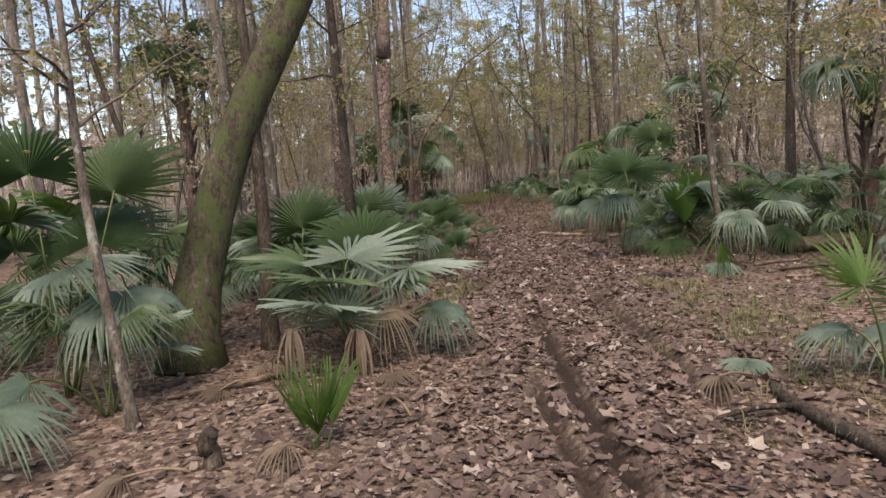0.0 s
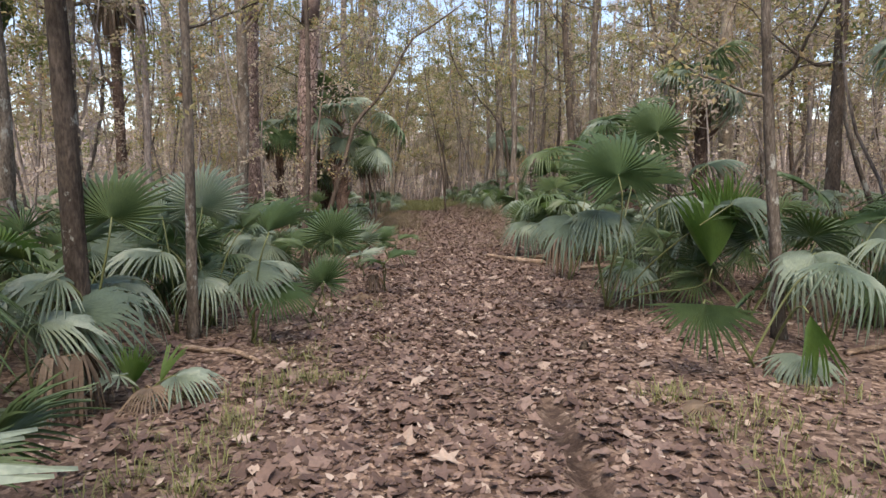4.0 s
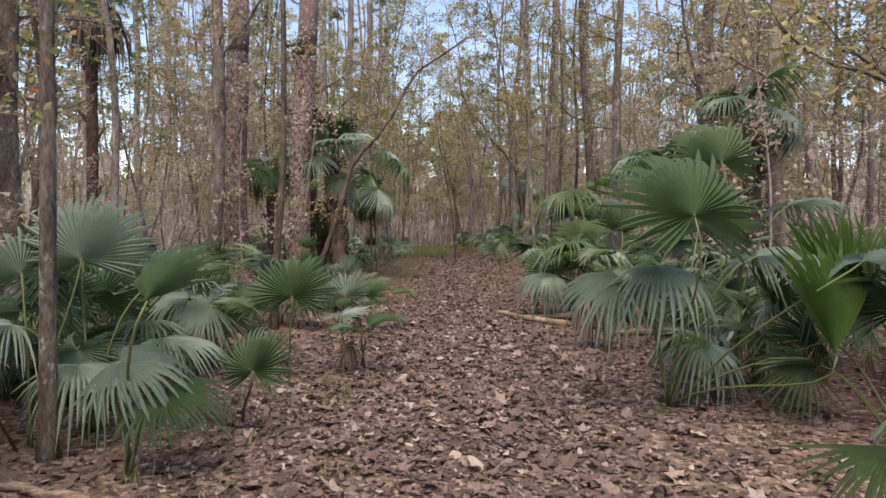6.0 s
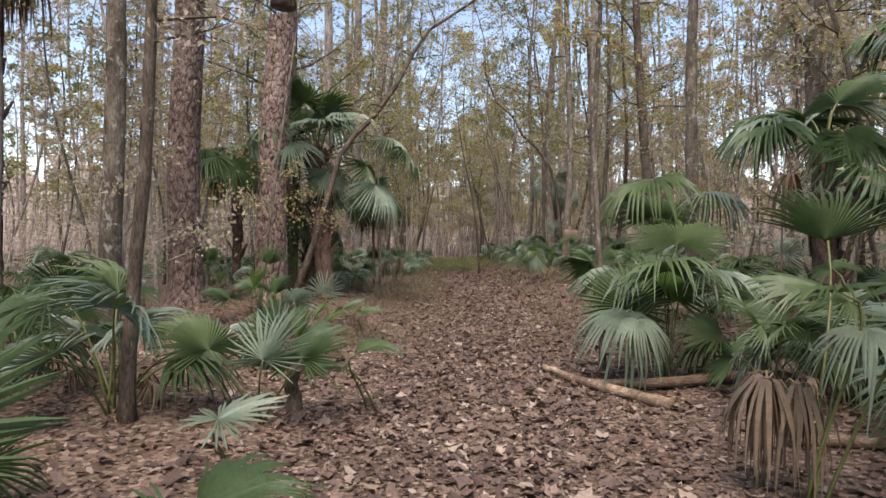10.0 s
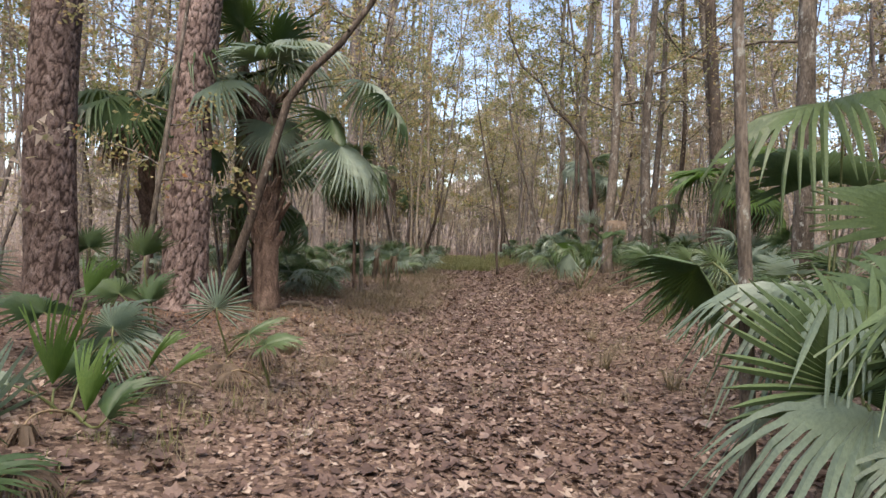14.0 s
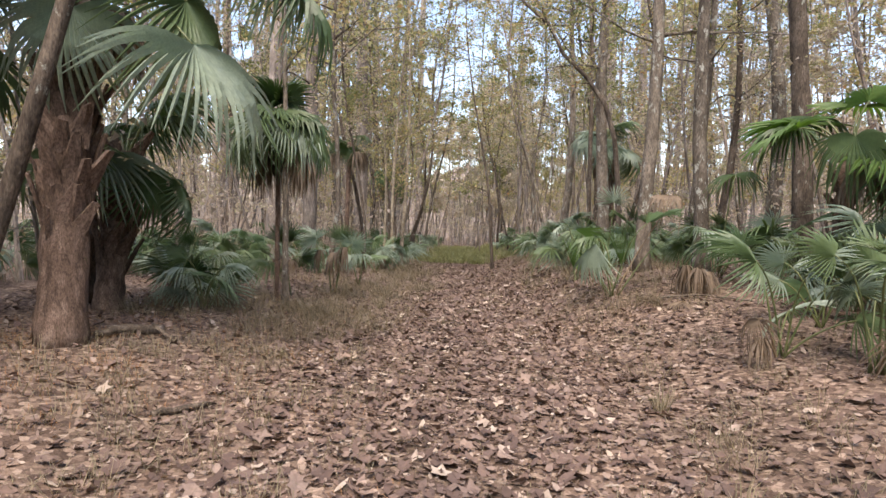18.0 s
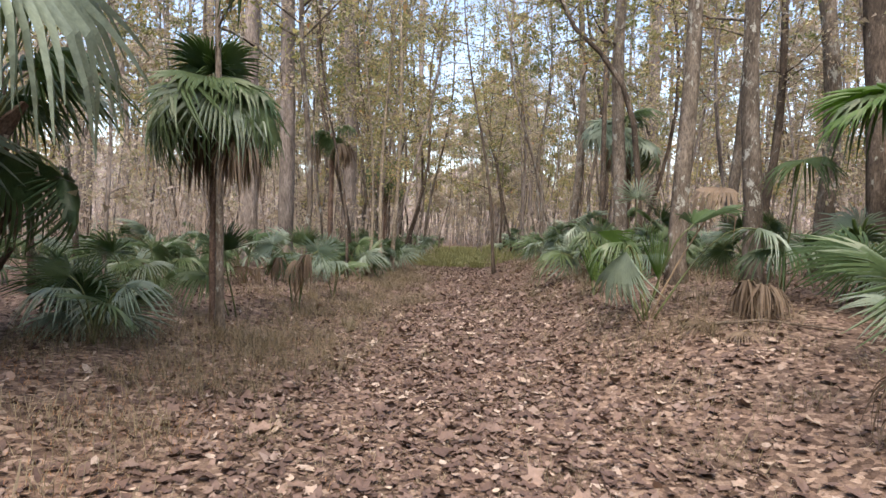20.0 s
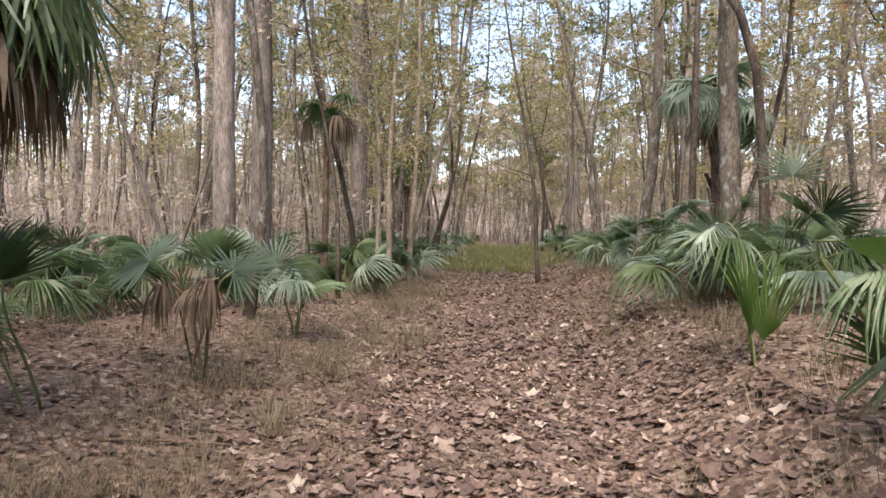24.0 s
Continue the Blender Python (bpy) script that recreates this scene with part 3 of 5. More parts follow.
def palm(x, y, top, r, fronds, boots, label, seed, dead=2, name="cabbage_palm"):
    """A cabbage palm. top: the crown's hub (x, y, z); fronds: (azimuth, elevation of petiole, petiole length, blade elevation, size, kind)."""
    rng = random.Random(seed)
    z = ground_z(x, y) - 0.05
    e = thing(name, label, "palm tree", "cabbage palms", (x, y, z))
    t = Vector(top) - Vector((x, y, z))
    vs, fs = [], []
    n = 26
    pts = [Vector((t.x * (i / n) ** 1.2, t.y * (i / n) ** 1.2, t.z * i / n)) for i in range(n + 1)]
    tube(vs, fs, pts, [r * (1 + 0.14 * math.exp(-p.z / 0.3)) * (0.93 + 0.14 * rng.random()) for p in pts], 18, rng, 0.07)
    part("trunk", mesh_of("trunk", vs, fs, PALM_BARK), e)
    for i in range(boots):
        k = 1 - 0.74 * (i / max(1, boots)) ** 1.1
        c = pts[0].lerp(pts[-1], k * 0.97)
        a = i * 2.4 + rng.uniform(-0.2, 0.2)
        rr = r * 0.9
        m = Matrix.Translation(c + Vector((math.cos(a) * rr, math.sin(a) * rr, 0))) @ Matrix.Rotation(a - math.pi / 2, 4, "Z") @ Matrix.Rotation(rng.uniform(-0.25, 0.2), 4, "X") @ Matrix.Rotation(rng.uniform(-0.6, 0.6), 4, "Y") @ Matrix.Scale(rng.uniform(0.9, 1.4), 4)
        part("boot", BOOT, e, "", m)
    hubw = Vector(top)
    for az, pe, pl, el, size, kind in fronds:
        a, q = radians(az), radians(pe)
        hub = hubw + Vector((math.cos(a) * math.cos(q), math.sin(a) * math.cos(q), math.sin(q))) * pl
        add_frond(e, hubw - Vector((0, 0, 0.12)), hub, az, el, size, kind, rng, rng.uniform(-12, 12), 1.5)
    for i in range(dead):
        az = rng.uniform(0, 360)
        a = radians(az)
        hub = hubw + Vector((math.cos(a) * 0.4, math.sin(a) * 0.4, -0.35))
        add_frond(e, hubw - Vector((0, 0, 0.2)), hub, az, -60, 0.7, "dead_hang", rng, 0, 1.2, "brown dead frond")
    return e


def ring(n, seed, size, kinds, low=-35, high=75, plen=0.75):
    """Fronds spread all round a crown."""
    rng = random.Random(seed)
    out = []
    for i in range(n):
        pe = low + (high - low) * ((i * 0.618) % 1.0)
        out.append((i * 137.5 + rng.uniform(-15, 15), pe, plen * rng.uniform(0.8, 1.2), pe - 35 + rng.uniform(-12, 12), size * rng.uniform(0.85, 1.15), rng.choice(kinds)))
    return out


# ---- near trees, in the order of the walk ----
GREY_L = "grey-barked hardwood with pale lichen spots among the palmettos"
SLIM_L = "slim young hardwood with dark bark and thin twigs"
PINE_L = "tall pine with reddish plated bark on the forest floor"

# the leaning mossy tree at the start
pts = [Vector(p) for p in ((0, 0, 0), (0.02, 0.08, 0.35), (0.06, 0.2, 0.8), (0.2, 0.4, 1.5), (0.38, 0.58, 2.15), (0.68, 0.7, 2.8), (1.05, 0.8, 3.5), (1.5, 0.95, 4.4), (2.0, 1.2, 5.6), (2.4, 1.5, 7.2), (2.6, 1.8, 9.0), (2.7, 2.0, 11.0))]
tree(-2.42, 6.0, 0.255, 11, bark_mat=MOSS_BARK, leaf="olive", limbs=8, lowest=0.5, reach=2.6, leaves=160, seed=3, sides=20, points=pts, taper=0.6, knots=0.03,
     label="leaning tree with thick mossy grey-green trunk beside the trail")
tree(-1.78, 6.5, 0.085, 6.5, (0.02, 0.05), 0.1, DARK_BARK, "olive", 6, 0.5, 1.4, 60, seed=4, label="slim dark crooked trunk behind the leaning tree")
tree(-2.15, 4.4, 0.045, 6.0, (-0.16, 0.12), 0.1, GREY_BARK, "yellow", 7, 0.35, 1.6, 70, 0.06, seed=5, sides=8, label="thin pale sapling leaning over the palmettos")

for i, (x, y, r, h, lean, wave, mat, leaf, label) in enumerate((
    (-2.55, 9.6, 0.15, 13, (0.01, 0.0), 0.1, GREY_BARK, "yellow", GREY_L),
    (-5.6, 17.5, 0.2, 15, (-0.02, 0), 0.15, GREY_BARK, "olive", GREY_L),
    (-1.3, 9.4, 0.088, 11, (-0.01, 0.0), 0.06, DARK_BARK, "yellow", "slim dark trunk standing in palmettos"),
    (-1.03, 10.9, 0.056, 9, (0.005, 0.0), 0.05, GREY_BARK, "yellow", "thin lichen-dotted sapling standing in palmettos"),
    (-0.87, 16.0, 0.06, 10, (0.02, 0.0), 0.06, DARK_BARK, "tan", "slim dark trunk flecked with lichen beside the trail"),
    (-2.95, 19.3, 0.15, 15, (0.015, 0.0), 0.1, GREY_BARK, "yellow", GREY_L),
    (4.75, 10.5, 0.062, 8, (-0.09, -0.02), 0.12, GREY_BARK, "yellow", "crooked lichen-spotted sapling leaning over the trail"),
    (8.9, 19.8, 0.19, 15, (0.0, 0.0), 0.05, PALE_BARK, "yellow", "straight smooth pale trunk beyond the palmettos"),
    (9.5, 24.2, 0.24, 16, (0.0, 0.0), 0.12, GREY_BARK, "olive", GREY_L),
    (7.2, 25.6, 0.165, 15, (0.02, 0.0), 0.08, GREY_BARK, "yellow", GREY_L),
    (8.7, 33.5, 0.17, 16, (-0.05, 0.0), 0.1, GREY_BARK, "yellow", GREY_L),
    (5.18, 30.6, 0.125, 15, (0.0, 0.02), 0.06, GREY_BARK, "olive", "grey trunk blotched with pale lichen beside the trail"),
    (6.0, 30.1, 0.125, 13, (0.01, 0.02), 0.1, GREY_BARK, "yellow", GREY_L),
    (7.75, 30.3, 0.165, 17, (-0.055, 0.0), 0.05, DARK_BARK, "pine", "straight dark trunk leaning a little over the palmettos"),
    (5.45, 35.4, 0.16, 15, (0.02, 0.0), 0.15, GREY_BARK, "yellow", GREY_L),
    (6.8, 33.0, 0.1, 13, (0.0, 0.0), 0.15, GREY_BARK, "yellow", GREY_L),
    (7.5, 33.4, 0.085, 13, (0.02, 0.0), 0.15, DARK_BARK, "tan", SLIM_L),
    (3.55, 18.85, 0.042, 7, (-0.02, 0.03), 0.08, GREY_BARK, "yellow", "thin lichen-blotched sapling among palmettos"),
    (-1.95, 22.5, 0.04, 7, (0.1, 0.05), 0.1, GREY_BARK, "yellow", "thin leaning sapling crusted with pale lichen"),
    (-2.35, 26.3, 0.12, 13, (0.0, 0.0), 0.08, MOSS_BARK, "olive", "mossy greenish trunk between pine and palm"),
    (-2.62, 27.3, 0.12, 13, (0.0, 0.0), 0.05, PALM_BARK, "yellow", "reddish brown trunk beside the palms"),
    (-0.42, 28.45, 0.048, 7.5, (-0.03, 0.0), 0.05, GREY_BARK, "yellow", "thin sapling with lichen flecks beside the young palm"),
    (-0.25, 38.0, 0.06, 9, (0.03, 0.0), 0.1, PALE_BARK, "yellow", "slender pale sapling with yellow leaves beside the trail"),
    (-0.45, 37.9, 0.05, 8, (-0.04, 0.0), 0.12, PALE_BARK, "yellow", "slender pale sapling with yellow leaves beside the trail"),
    (-0.3, 40.6, 0.075, 10, (0.0, 0.02), 0.12, PALE_BARK, "yellow", "slender pale sapling with yellow leaves beside the trail"),
    (5.0, 39.6, 0.13, 14, (0.01, 0), 0.1, GREY_BARK, "yellow", GREY_L),
    (8.6, 15.4, 0.13, 12, (0.0, 0), 0.1, DARK_BARK, "yellow", SLIM_L),
    (2.9, 12.0 + 30, 0.06, 10, (-0.12, 0.05), 0.15, DARK_BARK, "yellow", SLIM_L),
    (-4.6, 13.6, 0.15, 13, (0.0, 0), 0.1, GREY_BARK, "yellow", GREY_L),
)):
    tree(x, y, r, h, lean, wave, mat, leaf, 16 if mat == PALE_BARK else 13 if r > 0.1 else 10, 0.26 if r > 0.1 else 0.24, 2.6 if r > 0.1 else 1.6, 190 if r > 0.1 else 110, 0.07, seed=100 + i, label=label, sides=14 if r > 0.1 else 9)

pine(-3.8, 23.6, 0.33, 24, (0.004, 0.0), 11, PINE_L, True)
pine(-2.32, 24.4, 0.325, 25, (0.035, 0.0), 12, PINE_L, True)
pine(-4.1, 38.7, 0.25, 23, (0.0, 0.0), 13, PINE_L)
pine(-2.45, 36.8, 0.2, 22, (0.0, 0.0), 14, PINE_L)
pine(-2.1, 42.2, 0.24, 23, (0.0, 0.0), 15, PINE_L)

# the crooked stem that crosses the big palm
pts = [Vector(p) for p in ((0, 0, 0), (0.22, -0.05, 0.6), (0.5, -0.1, 1.35), (0.78, -0.1, 2.3), (1.04, -0.1, 3.2), (1.35, -0.05, 3.65), (1.76, 0, 4.05), (2.2, 0.1, 4.7), (2.6, 0.2, 5.5), (2.95, 0.3, 6.05), (3.8, 0.3, 6.6), (4.6, 0.4, 7.2))]
tree(-1.85, 24.5, 0.08, 6, bark_mat=DARK_BARK, leaf="yellow", limbs=8, lowest=0.55, reach=1.7, leaves=26, seed=31, sides=10, points=pts, taper=0.7, label="crooked dark stem leaning through the big palm's crown")

pts = [Vector(p) for p in ((0, 0, 0), (-0.05, 0, 1.0), (-0.1, 0.05, 2.0), (-0.2, 0.1, 3.0), (-0.45, 0.1, 3.8), (-0.95, 0.1, 4.5), (-1.5, 0.1, 5.0), (-1.85, 0.1, 5.7), (-2.5, 0.2, 6.3), (-2.9, 0.3, 7.3), (-3.0, 0.4, 8.6))]
tree(5.75, 34.8, 0.075, 8, bark_mat=DARK_BARK, leaf="yellow", limbs=9, lowest=0.45, reach=1.8, leaves=90, seed=32, sides=9, points=pts, taper=0.6, label="dark crooked tree bending over the trail")

# ---- palms ----
palm(-1.2, 24.8, (-1.55, 25.45, 3.6), 0.185, [
    (250, 5, 1.0, -30, 0.95, "blue_arch"), (195, 12, 1.1, -35, 1.0, "blue_arch"), (160, 25, 0.9, -5, 0.9, "green_fan"), (222, 30, 1.1, -15, 0.95, "green_arch"),
    (-25, -27, 1.8, -42, 1.05, "blue_arch"), (5, 3, 2.0, -42, 0.95, "green_arch"), (15, 14, 1.7, -25, 0.9, "blue_arch"), (290, 35, 0.9, 10, 0.85, "blue_fan"),
    (330, 48, 1.1, 5, 0.9, "blue_arch"), (60, 55, 0.9, 15, 0.9, "blue_arch"), (110, 72, 0.9, 45, 0.85, "green_fan"), (240, 68, 1.2, 60, 0.85, "green_fan"),
    (350, 78, 0.9, 50, 0.85, "green_fan"), (130, 40, 1.0, 10, 0.9, "blue_arch"), (300, -35, 0.9, -65, 0.85, "blue_arch"), (345, -15, 1.3, -60, 0.95, "green_arch")],
    110, "cabbage palm with shaggy brown trunk and drooping fan fronds", 1, dead=4)
palm(-3.35, 25.2, (-3.2, 24.9, 3.3), 0.1, ring(10, 5, 0.9, ["green_arch", "blue_arch", "green_fan"], -25, 70, 0.7), 14, "smaller cabbage palm with slim trunk behind the pine", 2)
palm(-2.1, 26.9, (-2.05, 27.1, 2.15), 0.16, ring(9, 6, 0.75, ["green_arch", "blue_arch"], -30, 60, 0.7), 30, "short cabbage palm with reddish brown trunk", 3)
palm(-0.64, 28.72, (-0.7, 28.78, 2.75), 0.034, 
     [(i * 30 + 9 * (i % 2), 4 + 9 * (i % 3), 0.34, -28 - 10 * (i % 2), 0.74 + 0.05 * (i % 3), ("green_arch", "blue_arch", "green_arch")[i % 3]) for i in range(12)]
     + [(i * 51 + 20, 40 + 10 * (i % 2), 0.36, -14, 0.66, ("green_arch", "green_fan")[i % 2]) for i in range(7)]
     + [(i * 120, 80, 0.42, 45, 0.55, "green_fan") for i in range(3)], 0, "young cabbage palm with a slim stem and dense dark drooping crown", 4, dead=6)
palm(6.1, 18.6, (6.1, 18.6, 2.7), 0.13, ring(11, 8, 0.75, ["green_arch", "blue_arch", "green_fan"], -35, 75, 0.6), 20, "cabbage palm with drooping green fans among palmettos", 5)
palm(7.8, 18.9, (7.7, 18.6, 3.9), 0.14, ring(11, 9, 0.75, ["green_arch", "blue_arch"], -30, 70, 0.65), 20, "tall cabbage palm with green fans", 6)
palm(6.3, 38.6, (6.2, 38.6, 4.1), 0.15, ring(14, 10, 0.8, ["green_arch", "blue_arch", "blue_fan"], -35, 75, 0.65), 20, "cabbage palm with pale drooping fans behind palmettos", 7, dead=4)
palm(-1.75, 38.5, (-1.7, 38.4, 4.0), 0.07, ring(6, 11, 0.5, ["green_arch", "blue_arch"], -60, 50, 0.45), 0, "slim palm with ragged hanging fronds", 8, dead=4)
palm(9.2, 13.4, (9.0, 13.3, 3.3), 0.15, ring(12, 12, 0.8, ["blue_arch", "green_arch"], -35, 75, 0.65), 20, "cabbage palm with drooping fans beyond the palmettos", 9)
palm(-6.4, 15.8, (-6.4, 15.8, 5.4), 0.15, ring(10, 13, 0.8, ["green_arch"], -40, 70, 0.65), 20, "tall cabbage palm with shaggy dead fronds", 10, dead=6)
palm(-1.7, 47.5, (-1.6, 47.5, 3.8), 0.13, ring(11, 14, 0.8, ["green_arch"], -35, 70, 0.65), 10, "dark cabbage palm beside the far trail", 11, dead=3)
palm(7.2, 28.4, (7.2, 28.2, 2.6), 0.12, ring(11, 15, 0.8, ["green_arch", "lime_fan"], -30, 70, 0.65), 10, "cabbage palm with spreading green fans", 12)

shaggy = palm(-7.4, 23.1, (-7.4, 23.1, 7.5), 0.14, ring(9, 16, 0.8, ["green_arch", "blue_arch"], -30, 70, 0.7), 12, "tall palm with long bundles of dead brown fronds hanging", 13, dead=0)
for i, at in enumerate(((-6.85, 23.2, 6.95), (-7.25, 22.4, 6.8), (-7.9, 23.6, 7.1), (-6.95, 23.0, 7.0))):
    add_frond(shaggy, (-7.4, 23.1, 7.35), at, 60 * i, -60, 1.35, "dead_hang", random.Random(60 + i), 0, 1.3, "brown dead frond")

# ---- palmettos beside the trail: hand-set fronds ----
GP = "palmetto with deep green fan fronds beside the trail"
BP = "palmetto with bluish green drooping fronds beside the trail"
palmetto(-0.75, 5.9, [(-0.74, 5.75, 1.0, 70, 25, 0.75, "blue_star"), (-0.2, 5.9, 0.85, 10, 5, 0.7, "blue_star"), (-1.15, 5.8, 0.95, 160, 20, 0.7, "green_star"), (-0.9, 5.6, 0.8, 250, 20, 0.6, "green_star"),
    (0.0, 5.85, 0.46, 0, 2, 0.48, "blue_arch", 18), (-0.95, 5.4, 0.62, 250, 20, 0.6, "blue_star"), (-0.8, 5.45, 0.5, 80, 60, 0.6, "blue_star"), (-1.2, 5.3, 0.45, 240, -20, 0.5, "dead_hang"), (-0.65, 5.4, 0.4, 280, -20, 0.5, "dead_hang"), (-0.45, 5.65, 0.5, 330, -12, 0.42, "yellow_arch", 20), (-0.65, 6.2, 1.05, 100, 45, 0.75, "green_fan"), (-1.2, 6.2, 0.7, 140, 10, 0.6, "green_arch")], "spreading palmetto with blue-green fronds and one fading yellow")
palmetto(-1.45, 6.9, [(-1.4, 6.8, 1.25, 80, 70, 0.6, "green_fan"), (-1.0, 6.9, 1.0, 10, 30, 0.6, "green_arch"), (-1.8, 6.9, 0.9, 170, 20, 0.6, "green_arch")], GP)
palmetto(-0.7, 3.85, [(-0.66, 3.85, 0.15, 80, 82, 0.46, "lime_cup"), (-0.6, 3.85, 0.14, 40, 72, 0.46, "lime_cup"), (-0.75, 3.82, 0.14, 130, 70, 0.44, "lime_cup"), (-0.68, 3.8, 0.12, 270, 70, 0.33, "lime_cup"), (-0.85, 3.7, 0.12, 220, 5, 0.3, "dead_fan")], "small bright green palmetto seedling in leaf litter")
palmetto(-3.1, 5.2, [(-2.85, 5.0, 1.15, 300, 5, 0.62, "blue_arch", 20), (-3.3, 5.0, 1.55, 240, 30, 0.8, "green_fan"), (-2.7, 5.5, 1.75, 80, 65, 0.75, "green_fan"), (-3.5, 5.6, 1.95, 130, 60, 0.75, "green_fan"), (-2.6, 4.95, 0.8, 300, -10, 0.52, "blue_droop"), (-2.55, 5.2, 0.9, 350, -15, 0.65, "blue_arch"), (-3.0, 5.6, 1.3, 90, 40, 0.75, "green_fan"), (-3.5, 5.3, 1.3, 170, 45, 0.7, "green_fan")], BP)
palmetto(-2.9, 3.9, [(-2.65, 3.75, 0.42, 320, -12, 0.5, "blue_arch"), (-3.1, 3.6, 0.5, 260, 10, 0.5, "blue_arch")], "low palmetto with pale bluish fronds")
palmetto(-3.3, 6.9, [(-3.3, 6.7, 1.6, 200, 60, 0.75, "green_fan"), (-3.7, 6.6, 1.5, 230, 40, 0.7, "lime_fan"), (-2.9, 6.8, 1.3, 20, 20, 0.65, "green_arch")], GP)
palmetto(3.15, 4.2, [(2.95, 4.25, 0.76, 115, 62, 0.46, "lime_star"), (3.4, 4.3, 0.6, 40, 40, 0.42, "green_star"), (3.0, 4.5, 0.4, 150, 0, 0.4, "blue_arch")], "small palmetto with a bright yellow-green fan")
palmetto(3.9, 4.6, [(3.5, 4.6, 0.35, 190, -5, 0.45, "blue_arch"), (4.1, 4.3, 0.7, 300, 30, 0.5, "green_fan")], BP)
palmetto(4.25, 9.35, [(4.2, 9.3, 0.16, 250, -15, 0.42, "blue_arch")], "low pale palmetto frond on leaf litter")
palmetto(-1.05, 11.4, [(-0.65, 11.45, 1.07, 45, 40, 0.6, "green_cup"), (-1.1, 11.35, 0.62, 265, -65, 0.45, "blue_arch"), (-1.0, 11.2, 0.55, 330, -10, 0.5, "blue_arch"), (-0.45, 11.3, 0.72, 0, 0, 0.55, "blue_arch"), (-1.4, 11.1, 0.85, 220, 10, 0.6, "blue_arch"), (-1.35, 11.9, 1.25, 110, 60, 0.6, "blue_fan"), (-1.6, 11.5, 0.9, 170, 10, 0.6, "green_arch")], "large palmetto with mixed green and pale fronds beside the trail")
palmetto(-0.75, 9.15, [(-0.78, 9.05, 0.1, 95, 80, 0.3, "lime_half"), (-0.62, 9.1, 0.1, 40, 60, 0.3, "lime_cup"), (-0.5, 9.1, 0.16, 0, 8, 0.36, "blue_arch"), (-0.85, 9.0, 0.2, 190, 0, 0.36, "blue_star"), (-0.6, 8.9, 0.14, 300, -5, 0.3, "dead_fan")], "low palmetto sprouting green blades in the litter")
palmetto(-1.25, 8.7, [(-1.1, 8.7, 0.42, 330, -25, 0.5, "dead_hang"), (-1.0, 8.8, 0.4, 20, -25, 0.5, "dead_hang"), (-1.3, 8.9, 0.6, 60, 10, 0.5, "blue_arch")], "palmetto with limp dead fronds over the litter")
palmetto(0.05, 11.7, [(0.25, 11.1, 0.53, 75, 78, 0.36, "green_fan")], "low palmetto with one dark green fan facing the trail")
palmetto(0.0, 13.1, [(0.1, 12.95, 0.86, 90, 72, 0.52, "green_fan"), (-0.35, 13.2, 0.7, 160, 25, 0.45, "green_fan")], "palmetto with an upright green fan on a slim stalk")
palmetto(0.75, 13.75, [(0.82, 13.35, 0.5, 30, 20, 0.45, "green_cup"), (0.7, 13.4, 0.42, 200, 25, 0.4, "green_cup"), (0.6, 13.5, 0.25, 260, -20, 0.35, "dead_hang")], "low palmetto with dark cupped fronds and dead base")
palmetto(-1.75, 9.9, [(-1.55, 9.75, 1.0, 40, 40, 0.6, "green_fan"), (-1.9, 9.7, 0.95, 250, 30, 0.6, "green_fan"), (-2.2, 9.9, 1.0, 170, 35, 0.6, "lime_fan"), (-1.4, 10.0, 0.7, 350, 0, 0.6, "blue_arch")], GP)
palmetto(-1.9, 8.2, [(-1.6, 8.1, 0.95, 20, 20, 0.65, "green_arch"), (-1.9, 7.9, 1.0, 270, 25, 0.6, "green_fan"), (-2.3, 8.2, 0.95, 180, 25, 0.65, "blue_arch"), (-1.8, 8.5, 1.15, 80, 55, 0.6, "green_fan")], GP)
palmetto(0.1, 16.3, [(0.2, 16.05, 0.55, 70, 65, 0.5, "blue_star"), (0.5, 16.1, 0.55, 60, 50, 0.45, "green_fan"), (-0.3, 16.2, 0.6, 150, 50, 0.5, "green_fan")], "palmetto with stiff bluish green fans beside a stump")
palmetto(0.95, 16.9, [(0.85, 16.6, 0.5, 20, 15, 0.45, "green_cup"), (0.7, 16.7, 0.35, 220, 10, 0.4, "green_cup")], GP)
palmetto(-0.35, 18.5, [(-0.34, 18.29, 0.37, 165, 25, 0.55, "blue_star", -65), (-0.5, 18.25, 0.3, 200, -20, 0.5, "green_star", -60), (-0.45, 18.3, 0.35, 200, -5, 0.45, "green_arch")], "palmetto with pale stiff star-shaped fans")
palmetto(0.35, 15.1, [(0.3, 14.9, 0.4, 40, 20, 0.42, "blue_star")], "low palmetto frond bowed over the litter")
palmetto(-0.5, 19.9, [(-0.56, 19.8, 0.67, 100, 60, 0.4, "blue_arch"), (-0.3, 19.8, 0.35, 30, 60, 0.38, "lime_cup"), (-0.2, 19.9, 0.3, 20, 40, 0.35, "lime_cup"), (-0.8, 19.9, 0.35, 160, 20, 0.4, "green_fan")], "small palmetto with bright green upright fronds")
palmetto(-0.45, 21.5, [(-0.48, 21.37, 0.65, 90, 80, 0.42, "blue_star"), (-0.15, 21.4, 0.4, 30, 30, 0.4, "green_star"), (0.0, 21.3, 0.3, -20, 0, 0.35, "dead_fan")], "palmetto with a stiff star-shaped bluish fan")
palmetto(0.2, 20.9, [(0.26, 20.7, 0.42, 20, 20, 0.35, "green_fan"), (0.0, 20.6, 0.2, 240, -10, 0.3, "dead_fan")], "low green palmetto with dry fronds")
